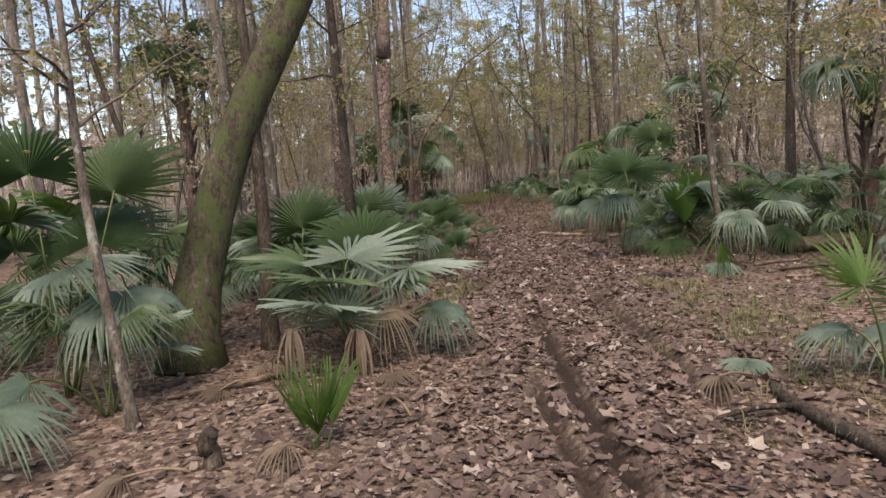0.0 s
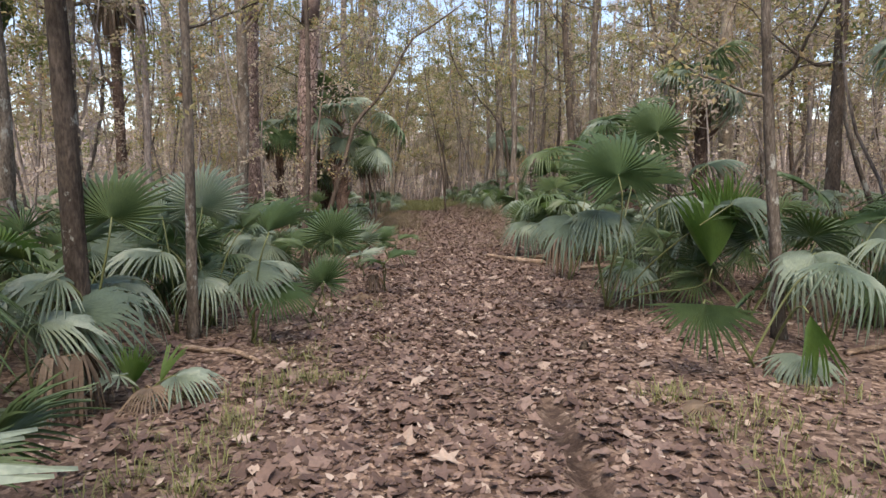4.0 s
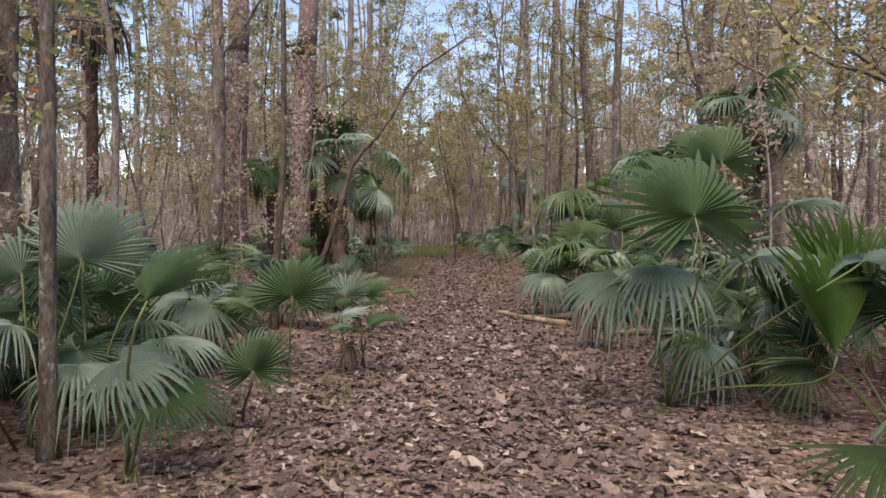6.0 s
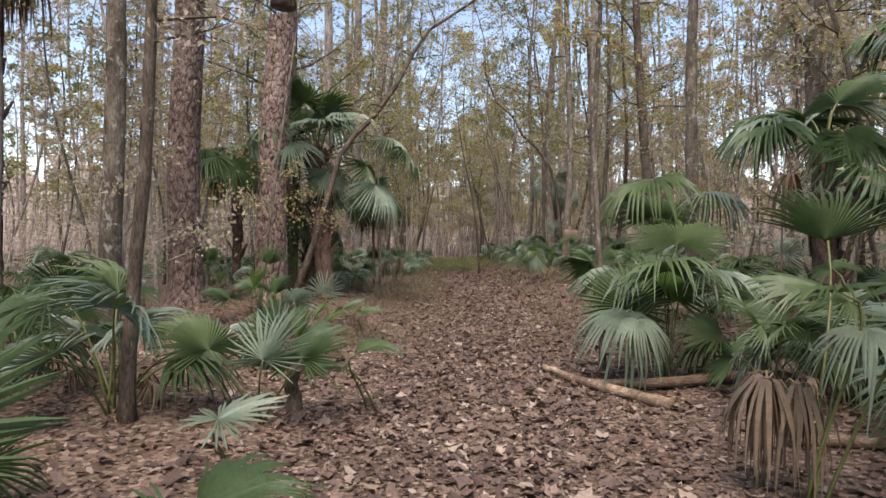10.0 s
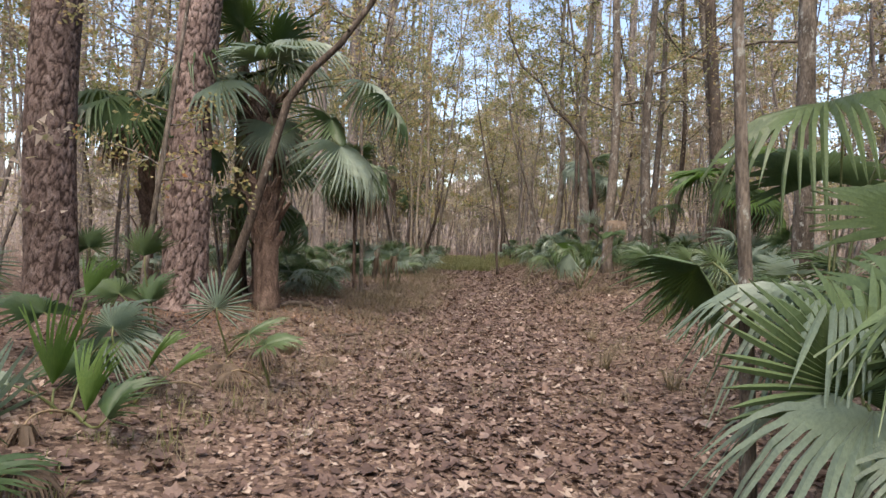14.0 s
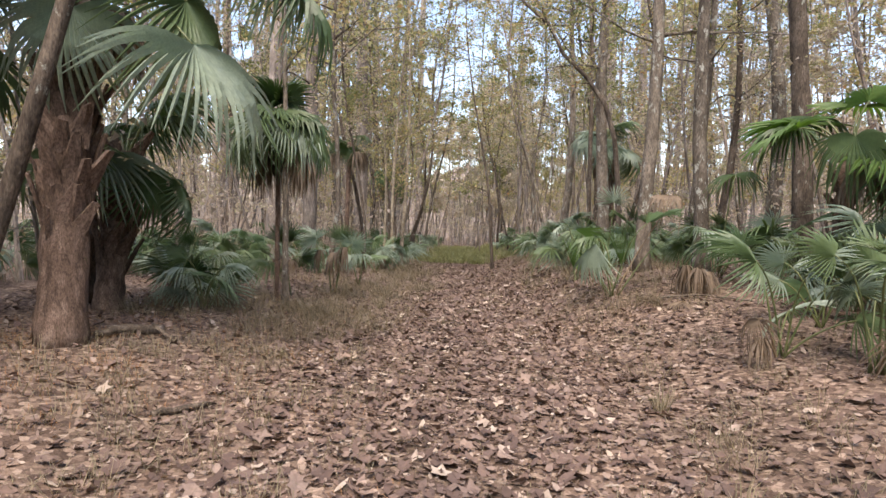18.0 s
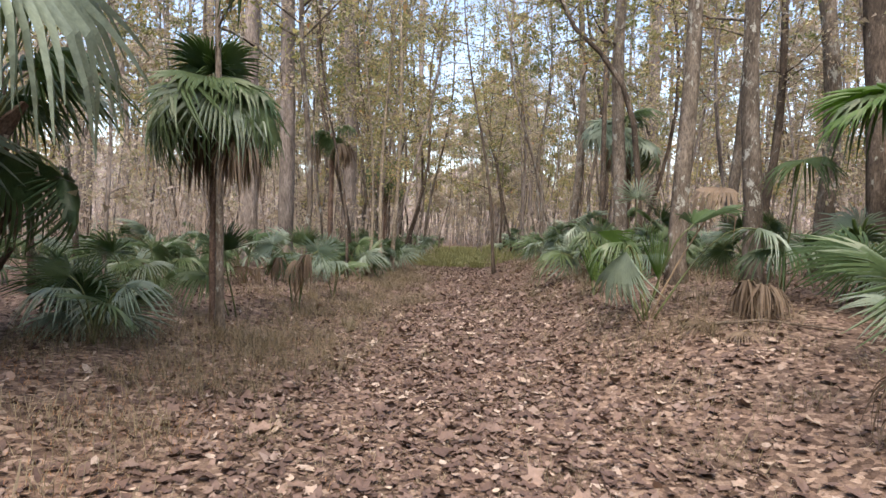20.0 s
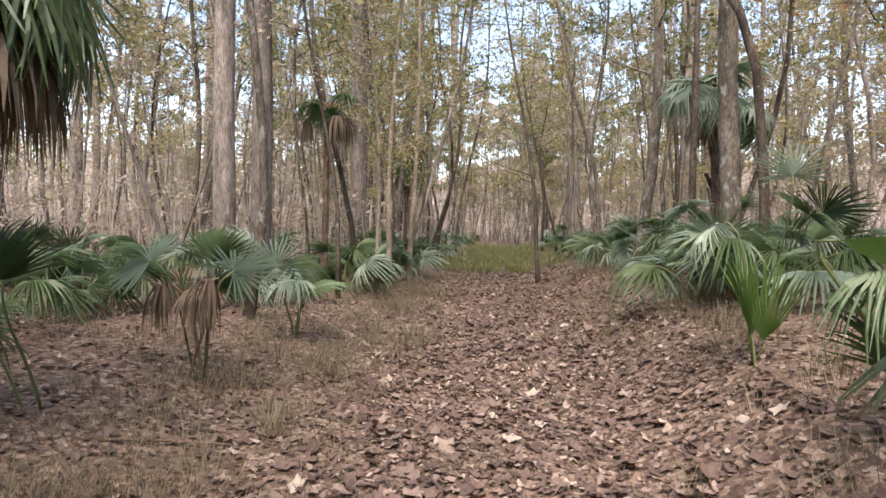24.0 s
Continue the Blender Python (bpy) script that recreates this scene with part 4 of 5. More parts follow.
palmetto(-3.5, 24.3, [(-3.47, 23.9, 1.15, 90, 75, 0.4, "green_fan"), (-3.3, 24.0, 0.6, 60, 70, 0.4, "lime_cup"), (-3.0, 24.1, 0.8, 30, 50, 0.45, "blue_arch")], GP)
palmetto(-1.6, 21.0, [(-1.5, 20.9, 0.75, 80, 60, 0.5, "lime_cup"), (-1.9, 20.9, 0.6, 170, 30, 0.5, "green_fan"), (-1.3, 20.8, 0.4, 320, 0, 0.4, "green_arch")], GP)
palmetto(-1.5, 22.1, [(-1.58, 22.0, 1.1, 100, 80, 0.42, "green_half"), (-1.45, 21.9, 0.6, 60, 70, 0.45, "green_cup"), (-1.8, 21.9, 0.7, 160, 30, 0.45, "green_fan")], "palmetto with one dark folded fan before the pine")
palmetto(-0.7, 19.5, [(-0.78, 19.5, 0.28, 95, 84, 0.62, "lime_cup"), (-0.65, 19.9, 0.55, 30, 25, 0.4, "blue_droop"), (-0.35, 19.2, 0.2, 70, 78, 0.5, "lime_cup"), (-0.15, 19.1, 0.22, 40, 60, 0.4, "green_cup"), (-0.95, 19.3, 0.35, 190, 20, 0.45, "blue_arch"), (-0.6, 19.0, 0.18, 300, -15, 0.4, "dead_hang")], "palmetto with bright upright new fronds and a pale bowed fan")
palmetto(-0.2, 18.2, [(-0.32, 18.05, 0.14, 40, 25, 0.5, "green_half"), (-0.4, 18.2, 0.12, 100, 75, 0.45, "lime_cup"), (-0.1, 18.3, 0.2, 20, -5, 0.35, "dead_fan")], "low palmetto with a dark frond over the litter")
# right of the trail
palmetto(3.55, 12.1, [(3.05, 11.9, 1.1, 205, -18, 0.62, "blue_arch", -10), (3.32, 11.8, 1.22, 290, -15, 0.64, "blue_droop"), (3.35, 11.2, 1.62, 110, 62, 0.72, "green_fan"), (4.4, 11.2, 0.6, 100, 82, 0.88, "lime_half"), (4.75, 11.6, 0.9, 70, 75, 0.85, "lime_half"), (4.6, 11.2, 1.3, 40, 15, 0.65, "blue_droop"), (3.87, 12.2, 0.5, 280, -10, 0.5, "blue_arch"), (4.0, 12.6, 1.55, 60, 50, 0.7, "green_fan"), (4.2, 11.9, 1.3, 0, 15, 0.7, "blue_arch")], "big palmetto with wide drooping bluish fronds over the trail")
palmetto(4.0, 9.6, [(3.5, 9.5, 0.55, 250, -35, 0.5, "green_cup"), (4.1, 9.1, 0.55, 280, -70, 0.5, "lime_cup"), (4.6, 9.5, 0.85, 300, -15, 0.55, "blue_arch")], "palmetto with hanging green fronds beside the trail")
palmetto(4.85, 13.9, [(4.74, 13.7, 2.3, 100, 65, 0.7, "green_fan"), (5.4, 13.5, 1.8, 20, 20, 0.6, "blue_arch"), (4.4, 13.9, 1.6, 150, 60, 0.55, "green_fan"), (4.9, 14.2, 1.6, 80, 30, 0.7, "green_fan")], "tall palmetto with large upright fans")
palmetto(5.2, 10.4, [(4.8, 10.15, 0.86, 220, -25, 0.55, "blue_arch"), (5.4, 10.0, 1.0, 290, -5, 0.55, "blue_arch"), (5.7, 10.4, 1.2, 10, 25, 0.6, "green_fan")], BP)
palmetto(6.4, 11.9, [(6.25, 11.4, 1.05, 260, -25, 0.6, "blue_arch"), (6.8, 11.5, 1.2, 320, 10, 0.65, "green_arch"), (6.1, 12.1, 1.4, 140, 40, 0.65, "green_fan"), (6.0, 10.9, 0.4, 250, -20, 0.5, "green_arch")], BP)
palmetto(3.75, 14.7, [(3.75, 14.5, 1.22, 190, 5, 0.5, "green_cup"), (3.95, 14.6, 1.02, 260, -12, 0.4, "blue_droop"), (4.4, 14.5, 1.3, 20, 15, 0.7, "green_fan"), (4.1, 15.2, 1.5, 80, 70, 0.5, "green_cup")], BP)
palmetto(3.65, 15.1, [(3.6, 14.95, 0.66, 200, -55, 0.62, "dead_hang"), (3.75, 14.9, 0.64, 320, -55, 0.6, "dead_hang"), (3.65, 15.1, 0.66, 90, -55, 0.6, "dead_hang")], "collapsed dead palmetto with brown hanging fronds", name="dead_palmetto")
palmetto(4.15, 18.3, [(3.62, 18.0, 0.74, 252, -16, 0.74, "blue_droop", -8), (3.66, 18.12, 0.78, 85, 72, 0.64, "green_fan"), (4.1, 17.95, 0.82, 60, 70, 0.6, "lime_half"), (4.0, 17.9, 1.2, 260, 30, 0.7, "green_arch"), (4.1, 18.2, 0.95, 100, 55, 0.7, "green_fan"), (4.5, 18.1, 1.2, 330, 0, 0.75, "blue_arch"), (3.75, 18.5, 1.15, 165, 10, 0.7, "blue_droop"), (3.6, 17.6, 0.7, 240, -25, 0.42, "blue_droop"), (4.4, 18.7, 1.5, 60, 40, 0.7, "green_fan"), (4.6, 17.8, 0.85, 300, -10, 0.65, "green_cup")], "large palmetto with broad glossy fronds leaning over the trail")
palmetto(4.3, 19.6, [(3.62, 19.85, 1.24, 90, -30, 0.72, "green_wing", 46), (4.5, 20.0, 2.42, 222, -12, 1.0, "green_arch"), (5.2, 19.8, 2.2, 340, -10, 0.75, "blue_arch"), (4.6, 20.2, 1.9, 80, 40, 0.7, "green_fan"), (5.0, 19.2, 1.2, 300, 0, 0.7, "green_arch")], "tall palmetto with an arching frond above the others")
palmetto(4.25, 28.6, [(4.0, 28.65, 1.3, 195, 5, 0.45, "green_droop", 15), (3.92, 28.25, 1.24, 226, -72, 0.62, "blue_half"), (3.7, 28.7, 1.42, 335, -15, 0.42, "lime_cup", 35), (4.62, 28.3, 1.52, 20, 30, 0.55, "green_cup"), (5.05, 28.75, 1.95, 230, -8, 0.42, "dead_half", -10), (5.4, 28.6, 1.5, 0, -15, 0.5, "blue_arch"), (4.4, 28.7, 0.9, 80, 75, 0.6, "lime_cup"), (4.1, 28.9, 0.8, 120, 70, 0.5, "green_cup")], "palmetto with bright green new fronds and one bluish hanging fan")
palmetto(5.2, 28.4, [(5.15, 28.25, 0.95, 200, -50, 0.5, "dead_hang"), (5.3, 28.2, 0.92, 300, -50, 0.52, "dead_hang"), (5.45, 28.3, 0.88, 20, -40, 0.5, "dead_hang"), (5.2, 28.4, 0.9, 100, -40, 0.5, "dead_hang")], "dead brown palmetto skirt beside the trail", name="dead_palmetto")
palmetto(4.02, 30.4, [(4.0, 30.4, 0.72, 95, 86, 0.62, "lime_cup"), (4.06, 30.35, 0.68, 60, 80, 0.66, "lime_cup"), (3.75, 30.5, 1.5, 170, -35, 0.32, "blue_arch")], "palmetto with a bright upright spear of new leaves")
palmetto(5.0, 32.7, [(5.05, 32.4, 2.05, 90, 70, 0.45, "blue_star"), (4.5, 32.5, 1.4, 200, 10, 0.6, "green_arch"), (5.6, 32.4, 1.3, 330, 10, 0.6, "green_arch"), (5.2, 32.2, 1.1, 280, 0, 0.6, "blue_arch")], "palmetto with a pale blue star-shaped fan")
palmetto(6.0, 29.3, [(6.1, 29.1, 2.3, 60, 20, 0.55, "green_arch"), (6.5, 29.0, 1.5, 0, 10, 0.6, "blue_arch"), (5.8, 28.9, 1.3, 230, 0, 0.6, "green_arch")], GP)
# left of the trail, later
palmetto(-0.7, 29.4, [(-0.7, 29.2, 1.05, 90, 80, 0.45, "green_cup"), (-0.95, 29.2, 0.75, 190, 10, 0.5, "green_arch")], GP)
palmetto(-0.25, 30.65, [(0.0, 30.35, 0.98, 200, -35, 0.45, "dead_hang"), (-0.2, 30.5, 0.88, 330, -35, 0.45, "dead_hang"), (-0.5, 30.35, 1.12, 160, 0, 0.42, "blue_star", -40), (0.1, 30.55, 1.05, 40, 25, 0.42, "blue_star", 40), (-0.45, 30.45, 0.92, 240, -20, 0.4, "dead_hang"), (-0.15, 30.7, 1.1, 95, 75, 0.4, "green_cup")], "sparse palmetto with grey-green fronds above brown dead ones")
palmetto(-1.3, 11.1, [(-1.05, 11.35, 1.3, 95, 72, 0.6, "blue_fan"), (-1.45, 11.3, 1.2, 130, 60, 0.55, "blue_arch"), (-1.3, 10.2, 0.7, 200, 5, 0.5, "blue_arch")], "tall palmetto with pale blue-green upright fans")
palmetto(-1.3, 9.5, [(-1.05, 9.44, 1.28, 90, 72, 0.5, "green_fan"), (-1.25, 9.2, 0.62, 5, 5, 0.6, "blue_arch", 25), (-1.35, 9.2, 0.85, 200, 10, 0.5, "blue_arch")], GP)
palmetto(-0.35, 10.6, [(-0.1, 10.3, 1.1, 60, 55, 0.5, "green_half"), (-0.35, 10.5, 0.72, 350, -2, 0.48, "blue_arch", 30), (-0.1, 10.5, 0.55, 320, -15, 0.42, "green_arch", 20)], GP)
palmetto(-0.85, 13.5, [(-0.8, 13.2, 0.72, 215, -15, 0.6, "blue_arch", -30), (-1.1, 13.4, 0.8, 160, 10, 0.55, "blue_arch"), (-0.55, 13.5, 0.75, 60, 30, 0.5, "green_fan")], BP)
palmetto(-0.25, 32.7, [(-0.13, 32.5, 0.8, 250, 0, 0.45, "blue_arch"), (-0.4, 32.6, 0.95, 120, 60, 0.5, "blue_star"), (0.05, 32.6, 0.7, 20, 20, 0.45, "green_fan")], BP)

# ---- palmettos by chance, farther from the trail ----
rng = random.Random(77)
count = 0
MIX = ["green_mid", "green_mid", "blue_mid"]
FARMIX = ["green_low", "green_low", "blue_low"]
for gx, gy, n, spread_x, spread_y, tall in (
    (-3.6, 8.5, 7, 1.2, 2.6, 1.0), (-3.4, 12.5, 8, 1.3, 2.4, 1.0), (-2.0, 13.6, 6, 0.7, 0.8, 1.1), (-2.8, 16.6, 9, 1.4, 1.8, 1.0), (6.6, 13.8, 6, 1.3, 2.0, 1.3), (8.3, 10.6, 7, 1.5, 2.5, 1.2),
    (5.6, 16.6, 5, 0.8, 1.6, 1.1), (7.0, 21.5, 7, 1.5, 2.0, 1.1), (6.6, 25.5, 6, 1.4, 1.6, 0.9), (7.8, 30.0, 7, 1.4, 2.2, 1.0), (5.4, 36.0, 7, 1.4, 2.6, 1.0), (-2.6, 30.6, 4, 1.2, 1.8, 0.8),
    (-1.9, 34.5, 4, 1.4, 1.8, 0.9), (-4.9, 29.5, 4, 1.4, 3.0, 0.8), (-5.4, 21.0, 8, 1.2, 3.0, 0.9), (-6.5, 35.0, 8, 2.0, 3.0, 0.9), (-5.5, 5.5, 7, 1.4, 3.0, 1.0), (6.5, 6.0, 6, 1.3, 2.5, 1.0),
    (5.0, 12.4, 4, 0.6, 0.8, 1.15), (5.3, 15.6, 3, 0.5, 0.9, 1.15), (5.0, 17.2, 3, 0.5, 0.8, 1.0), (-1.9, 12.5, 3, 0.6, 0.7, 1.05), (-2.6, 10.6, 4, 0.6, 0.9, 1.0), (-1.3, 36.8, 3, 0.9, 2.6, 0.9), (5.6, 33.6, 6, 0.9, 1.4, 0.95),
    (5.3, 40.0, 6, 1.3, 2.6, 0.95), (-1.1, 42.5, 6, 1.2, 2.6, 0.9), (5.2, 45.5, 6, 1.4, 2.6, 0.95), (-1.6, 27.8, 3, 0.8, 0.9, 0.6), (-3.4, 32.5, 3, 1.2, 1.6, 0.8), (6.9, 27.4, 5, 0.8, 1.2, 0.9)):
    for i in range(n):
        x, y = rng.gauss(gx, spread_x * 0.6), rng.gauss(gy, spread_y * 0.6)
        if abs(x - path_x(y)) < 2.0:
            continue
        bush(x, y, rng.randint(5, 7), rng.uniform(0.42, 0.6), tall * rng.uniform(0.75, 1.2), MIX, 500 + count, rng.choice((GP, BP)), dead=rng.randint(0, 2))
        count += 1
for i in range(34):
    y = rng.uniform(34, 50)
    x = path_x(y) + rng.choice((-1, 1)) * (2.2 + abs(rng.gauss(0, 3.0)))
    bush(x, y, 6, rng.uniform(0.45, 0.65), rng.uniform(0.6, 1.05), FARMIX, 900 + i, "distant green palmetto on the forest floor", "distant palmettos", dead=0, detail=False)
BUSHES = [bush(-60 - i * 3, -52, 6, 0.6, 0.75 + 0.1 * i, FARMIX, 1200 + i, "distant green palmetto on the forest floor", "distant palmettos", dead=0, detail=False) for i in range(6)]

# ---- woodland behind ----
rng = random.Random(5)
THIN_L = "slender crooked woodland tree with sparse autumn leaves"
MOLDS, UNDER, PINES = [], [], []
for i in range(10):
    r = (0.045, 0.06, 0.075, 0.09, 0.11, 0.05, 0.07, 0.1, 0.14, 0.17)[i]
    MOLDS.append(tree(-60 - i * 3, -40, r, 12 + r * 60, (rng.uniform(-0.07, 0.07), rng.uniform(-0.05, 0.05)), 0.28 if r < 0.1 else 0.16, (HAZED_BARK, GREY_BARK, HAZED_BARK, DARK_BARK)[i % 4], ("yellow", "olive", "yellow", "tan", "yellow", "olive", "tan", "yellow", "olive", "yellow")[i],
                      14, 0.28, 2.4 + r * 7, 150, 0.125, seed=300 + i, sides=7, rings=18, label=THIN_L, joined=True, twigs=6))
for i in range(5):
    UNDER.append(tree(-60 - i * 3, -43, 0.022 + 0.006 * i, 4.5 + i * 0.8, (rng.uniform(-0.12, 0.12), rng.uniform(-0.1, 0.1)), 0.2, HAZED_BARK, ("tan", "tan", "yellow", "tan", "tan")[i],
                      13, 0.15, 1.5, 80, 0.085, seed=340 + i, sides=5, rings=12, label="spindly understory sapling with small yellow and tan leaves", joined=True, twigs=5))
TALL = []
for i in range(6):
    TALL.append(tree(-60 - i * 3, -55, 0.03 + 0.006 * i, 10 + i * 1.1, (rng.uniform(-0.08, 0.08), rng.uniform(-0.08, 0.08)), 0.35, (HAZED_BARK, GREY_BARK, DARK_BARK)[i % 3], ("yellow", "olive", "tan", "tan", "olive", "yellow")[i],
                     22, 0.3, 2.0, 58, 0.1, seed=360 + i, sides=5, rings=16, label="thin tall sapling with fine leafy twigs", joined=True, twigs=4))
FARMOLDS = []
for i in range(7):
    r = (0.05, 0.07, 0.09, 0.11, 0.06, 0.13, 0.08)[i]
    FARMOLDS.append(tree(-60 - i * 3, -49, r, 12 + r * 60, (rng.uniform(-0.07, 0.07), rng.uniform(-0.05, 0.05)), 0.3, HAZED_BARK if i % 2 else GREY_BARK, ("tan", "olive", "tan", "olive", "tan", "yellow", "tan")[i],
                         11, 0.2, 3.0, 95, 0.28, seed=380 + i, sides=5, rings=10, label=THIN_L, joined=True, twigs=2))
for i in range(3):
    PINES.append(pine(-60 - i * 3, -46, 0.17 + 0.045 * i, 20 + 2 * i, (0.0, 0.01 * i), 60 + i, "distant pine with straight reddish trunk", False, 0.4, 10, True))
placed = [(-2.4, 6), (-3.8, 23.6), (-2.3, 24.4), (5.15, 30.35), (6, 30.1), (7.55, 30.3), (8, 31), (-4.1, 38.7), (-2.4, 36.8)]


def scatter(molds, total, spot, gap):
    n = 0
    while n < total:
        x, y = spot()
        if any((x - a) ** 2 + (y - b) ** 2 < gap for a, b in placed):
            continue
        placed.append((x, y))
        s = rng.uniform(0.85, 1.2)
        copy_thing(rng.choice(molds), Matrix.Translation((x, y, ground_z(x, y) - 0.08)) @ Matrix.Rotation(rng.uniform(0, 6.28), 4, "Z") @ Matrix.Diagonal((s, s, s * rng.uniform(0.9, 1.15), 1)))
        n += 1


def scatter_joined(name, molds, total, spot, label):
    """Trees too far off to tell apart, as one mesh."""
    mats, vs, fs, slots = [], [], [], []
    cache = {}
    first = 0
    for _ in range(total):
        x, y = spot()
        mold = rng.choice(molds)
        s = rng.uniform(0.85, 1.25)
        m = np.array(Matrix.Translation((x, y, ground_z(x, y) - 0.08)) @ Matrix.Rotation(rng.uniform(0, 6.28), 4, "Z") @ Matrix.Diagonal((s, s, s * rng.uniform(0.9, 1.1), 1)))
        for ch in mold.children:
            me = ch.data
            if ch.name not in cache:
                co = np.empty(len(me.vertices) * 3)
                me.vertices.foreach_get("co", co)
                own = np.array(ch.matrix_basis)
                cache[ch.name] = (co.reshape(-1, 3) @ own[:3, :3].T + own[:3, 3], [tuple(p.vertices) for p in me.polygons])
            co, polys = cache[ch.name]
            if me.materials[0] not in mats:
                mats.append(me.materials[0])
            vs.append(co @ m[:3, :3].T + m[:3, 3])
            fs += [tuple(i + first for i in p) for p in polys]
            slots += [mats.index(me.materials[0])] * len(polys)
            first += len(co)
    me = mesh_of(name, np.concatenate(vs).tolist(), fs, mats[0], False)
    for extra in mats[1:]:
        me.materials.append(extra)
    me.polygons.foreach_set("material_index", slots)
    return tagged(new(name, me), label, "forest", kind="stuff")


def beside(lo, hi, y0, y1):
    y = rng.uniform(y0, y1)
    return path_x(y) + rng.choice((-1, 1)) * rng.uniform(lo, hi), y


scatter(MOLDS[:8], 62, lambda: beside(7.5, 26, -2, 46), 1.0)
scatter(MOLDS, 48, lambda: beside(2.8, 18, 44, 66), 0.8)
scatter(PINES, 12, lambda: beside(10, 30, 8, 50), 2.0)
scatter(PINES, 14, lambda: beside(4, 22, 48, 68), 1.2)
scatter(UNDER, 55, lambda: beside(5.2, 20, 6, 45), 0.5)
scatter(UNDER, 40, lambda: beside(2.6, 16, 40, 60), 0.4)
scatter_joined("distant_palmettos", BUSHES, 110, lambda: beside(2.2, 15, 48, 80), "low green palmettos far down the trail")
scatter_joined("side_palmettos", BUSHES, 90, lambda: beside(8.5, 22, 4, 50), "green palmettos deep in the woods")
scatter(TALL, 20, lambda: beside(5.0, 13, 9, 46), 0.6)
scatter(TALL, 24, lambda: beside(2.4, 5.0, 36, 64), 0.6)
for i, (x, y, r, h, lean) in enumerate(((-1.0, 33.2, 0.06, 15, (0.12, 0.0)), (5.6, 37.6, 0.07, 16, (-0.12, 0.02)), (-0.9, 44.2, 0.07, 16, (0.13, 0.0)), (4.6, 43.4, 0.065, 16, (-0.14, 0.0)), (-1.2, 50.5, 0.08, 17, (0.12, 0.0)), (4.4, 50.0, 0.07, 17, (-0.12, 0.0)), (-0.9, 57.0, 0.08, 17, (0.1, 0.0)), (3.6, 58.5, 0.08, 17, (-0.1, 0.0)))):
    tree(x, y, r, h, lean, 0.3, (GREY_BARK, DARK_BARK, HAZED_BARK)[i % 3], ("yellow", "olive", "yellow")[i % 3], 24, 0.3, 3.4, 130, 0.12, seed=700 + i, sides=7, rings=20, label="slender tree arching its leafy limbs over the trail", joined=True, twigs=6)
    placed.append((x, y))
scatter_joined("leafy_thicket", TALL, 70, lambda: beside(7, 24, 6, 50), "thin tall saplings with fine leafy twigs")
scatter_joined("leafy_side", TALL, 16, lambda: (rng.uniform(9, 20), rng.uniform(9, 27)), "thin leafy saplings beyond the palms")
scatter_joined("leafy_distance", TALL, 56, lambda: beside(2.6, 24, 46, 78), "thin leafy trees crowding the far trail")
scatter_joined("rear_woods", FARMOLDS, 50, lambda: beside(0, 30, -30, -4), "woodland trees behind the start of the trail")
scatter_joined("far_woods", FARMOLDS + FARMOLDS + PINES, 150, lambda: (rng.uniform(-46, 48), rng.uniform(64, 118)), "crowded trees of the woods beyond the trail")
scatter_joined("trail_end_woods", FARMOLDS + TALL, 52, lambda: (rng.uniform(-6, 8), rng.uniform(72, 104)), "leafy trees closing the trail's far end")
scatter_joined("side_woods", FARMOLDS + PINES[:1], 60, lambda: beside(26, 50, 0, 66), "crowded trees of the woods on both sides")
scatter_joined("thicket", UNDER, 60, lambda: beside(4.2, 16, 14, 44), "thin leafy saplings crowding the woods beside the trail")
scatter_joined("far_saplings", UNDER, 70, lambda: (rng.uniform(-26, 30), rng.uniform(56, 92)), "spindly saplings with tan and yellow leaves far down the trail")
scatter_joined("right_thicket", FARMOLDS, 34, lambda: (rng.uniform(16, 46), rng.uniform(27, 66)), "crowded leafy trees beyond the palms")
for i, m in enumerate(MOLDS + UNDER + PINES + FARMOLDS + BUSHES + TALL):
    x, y = -9 - 2.3 * i, -9 - (i % 3) * 3
    m.location = (x, y, ground_z(x, y) - 0.08)

# ---- far woods, too many to count ----
vs, fs, lv, lf = [], [], [], []
for i in range(3200):
    a = rng.uniform(0, 6.283)
    d = rng.uniform(70, 150)
    x, y = 2 + math.sin(a) * d, 25 + math.cos(a) * d
    h = rng.uniform(7, 18)
    r = rng.uniform(0.03, 0.15)
    l1, l2 = rng.gauss(0, 0.06), rng.gauss(0, 0.05)
    tube(vs, fs, [(x, y, -0.2), (x + l1 * h * 0.5 + rng.gauss(0, 0.25), y, h * 0.5), (x + l1 * h, y + l2 * h, h)], [r, r * 0.7, r * 0.3], 4, cap=False)
    for k in range(34):
        z = h * rng.uniform(0.1, 1.25)
        leaf_card(lv, lf, (x + l1 * z + rng.gauss(0, 1.3), y + rng.gauss(0, 1.3), z), rng.uniform(0.25, 0.6), rng, 0.7, True)
tagged(new("far_trunks", mesh_of("far_trunks", vs, fs, HAZED_BARK)), "distant crowded tree trunks of the surrounding forest", "forest", kind="stuff")
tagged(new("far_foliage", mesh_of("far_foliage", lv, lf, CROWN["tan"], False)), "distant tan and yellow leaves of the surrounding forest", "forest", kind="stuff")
vs, fs = [], []
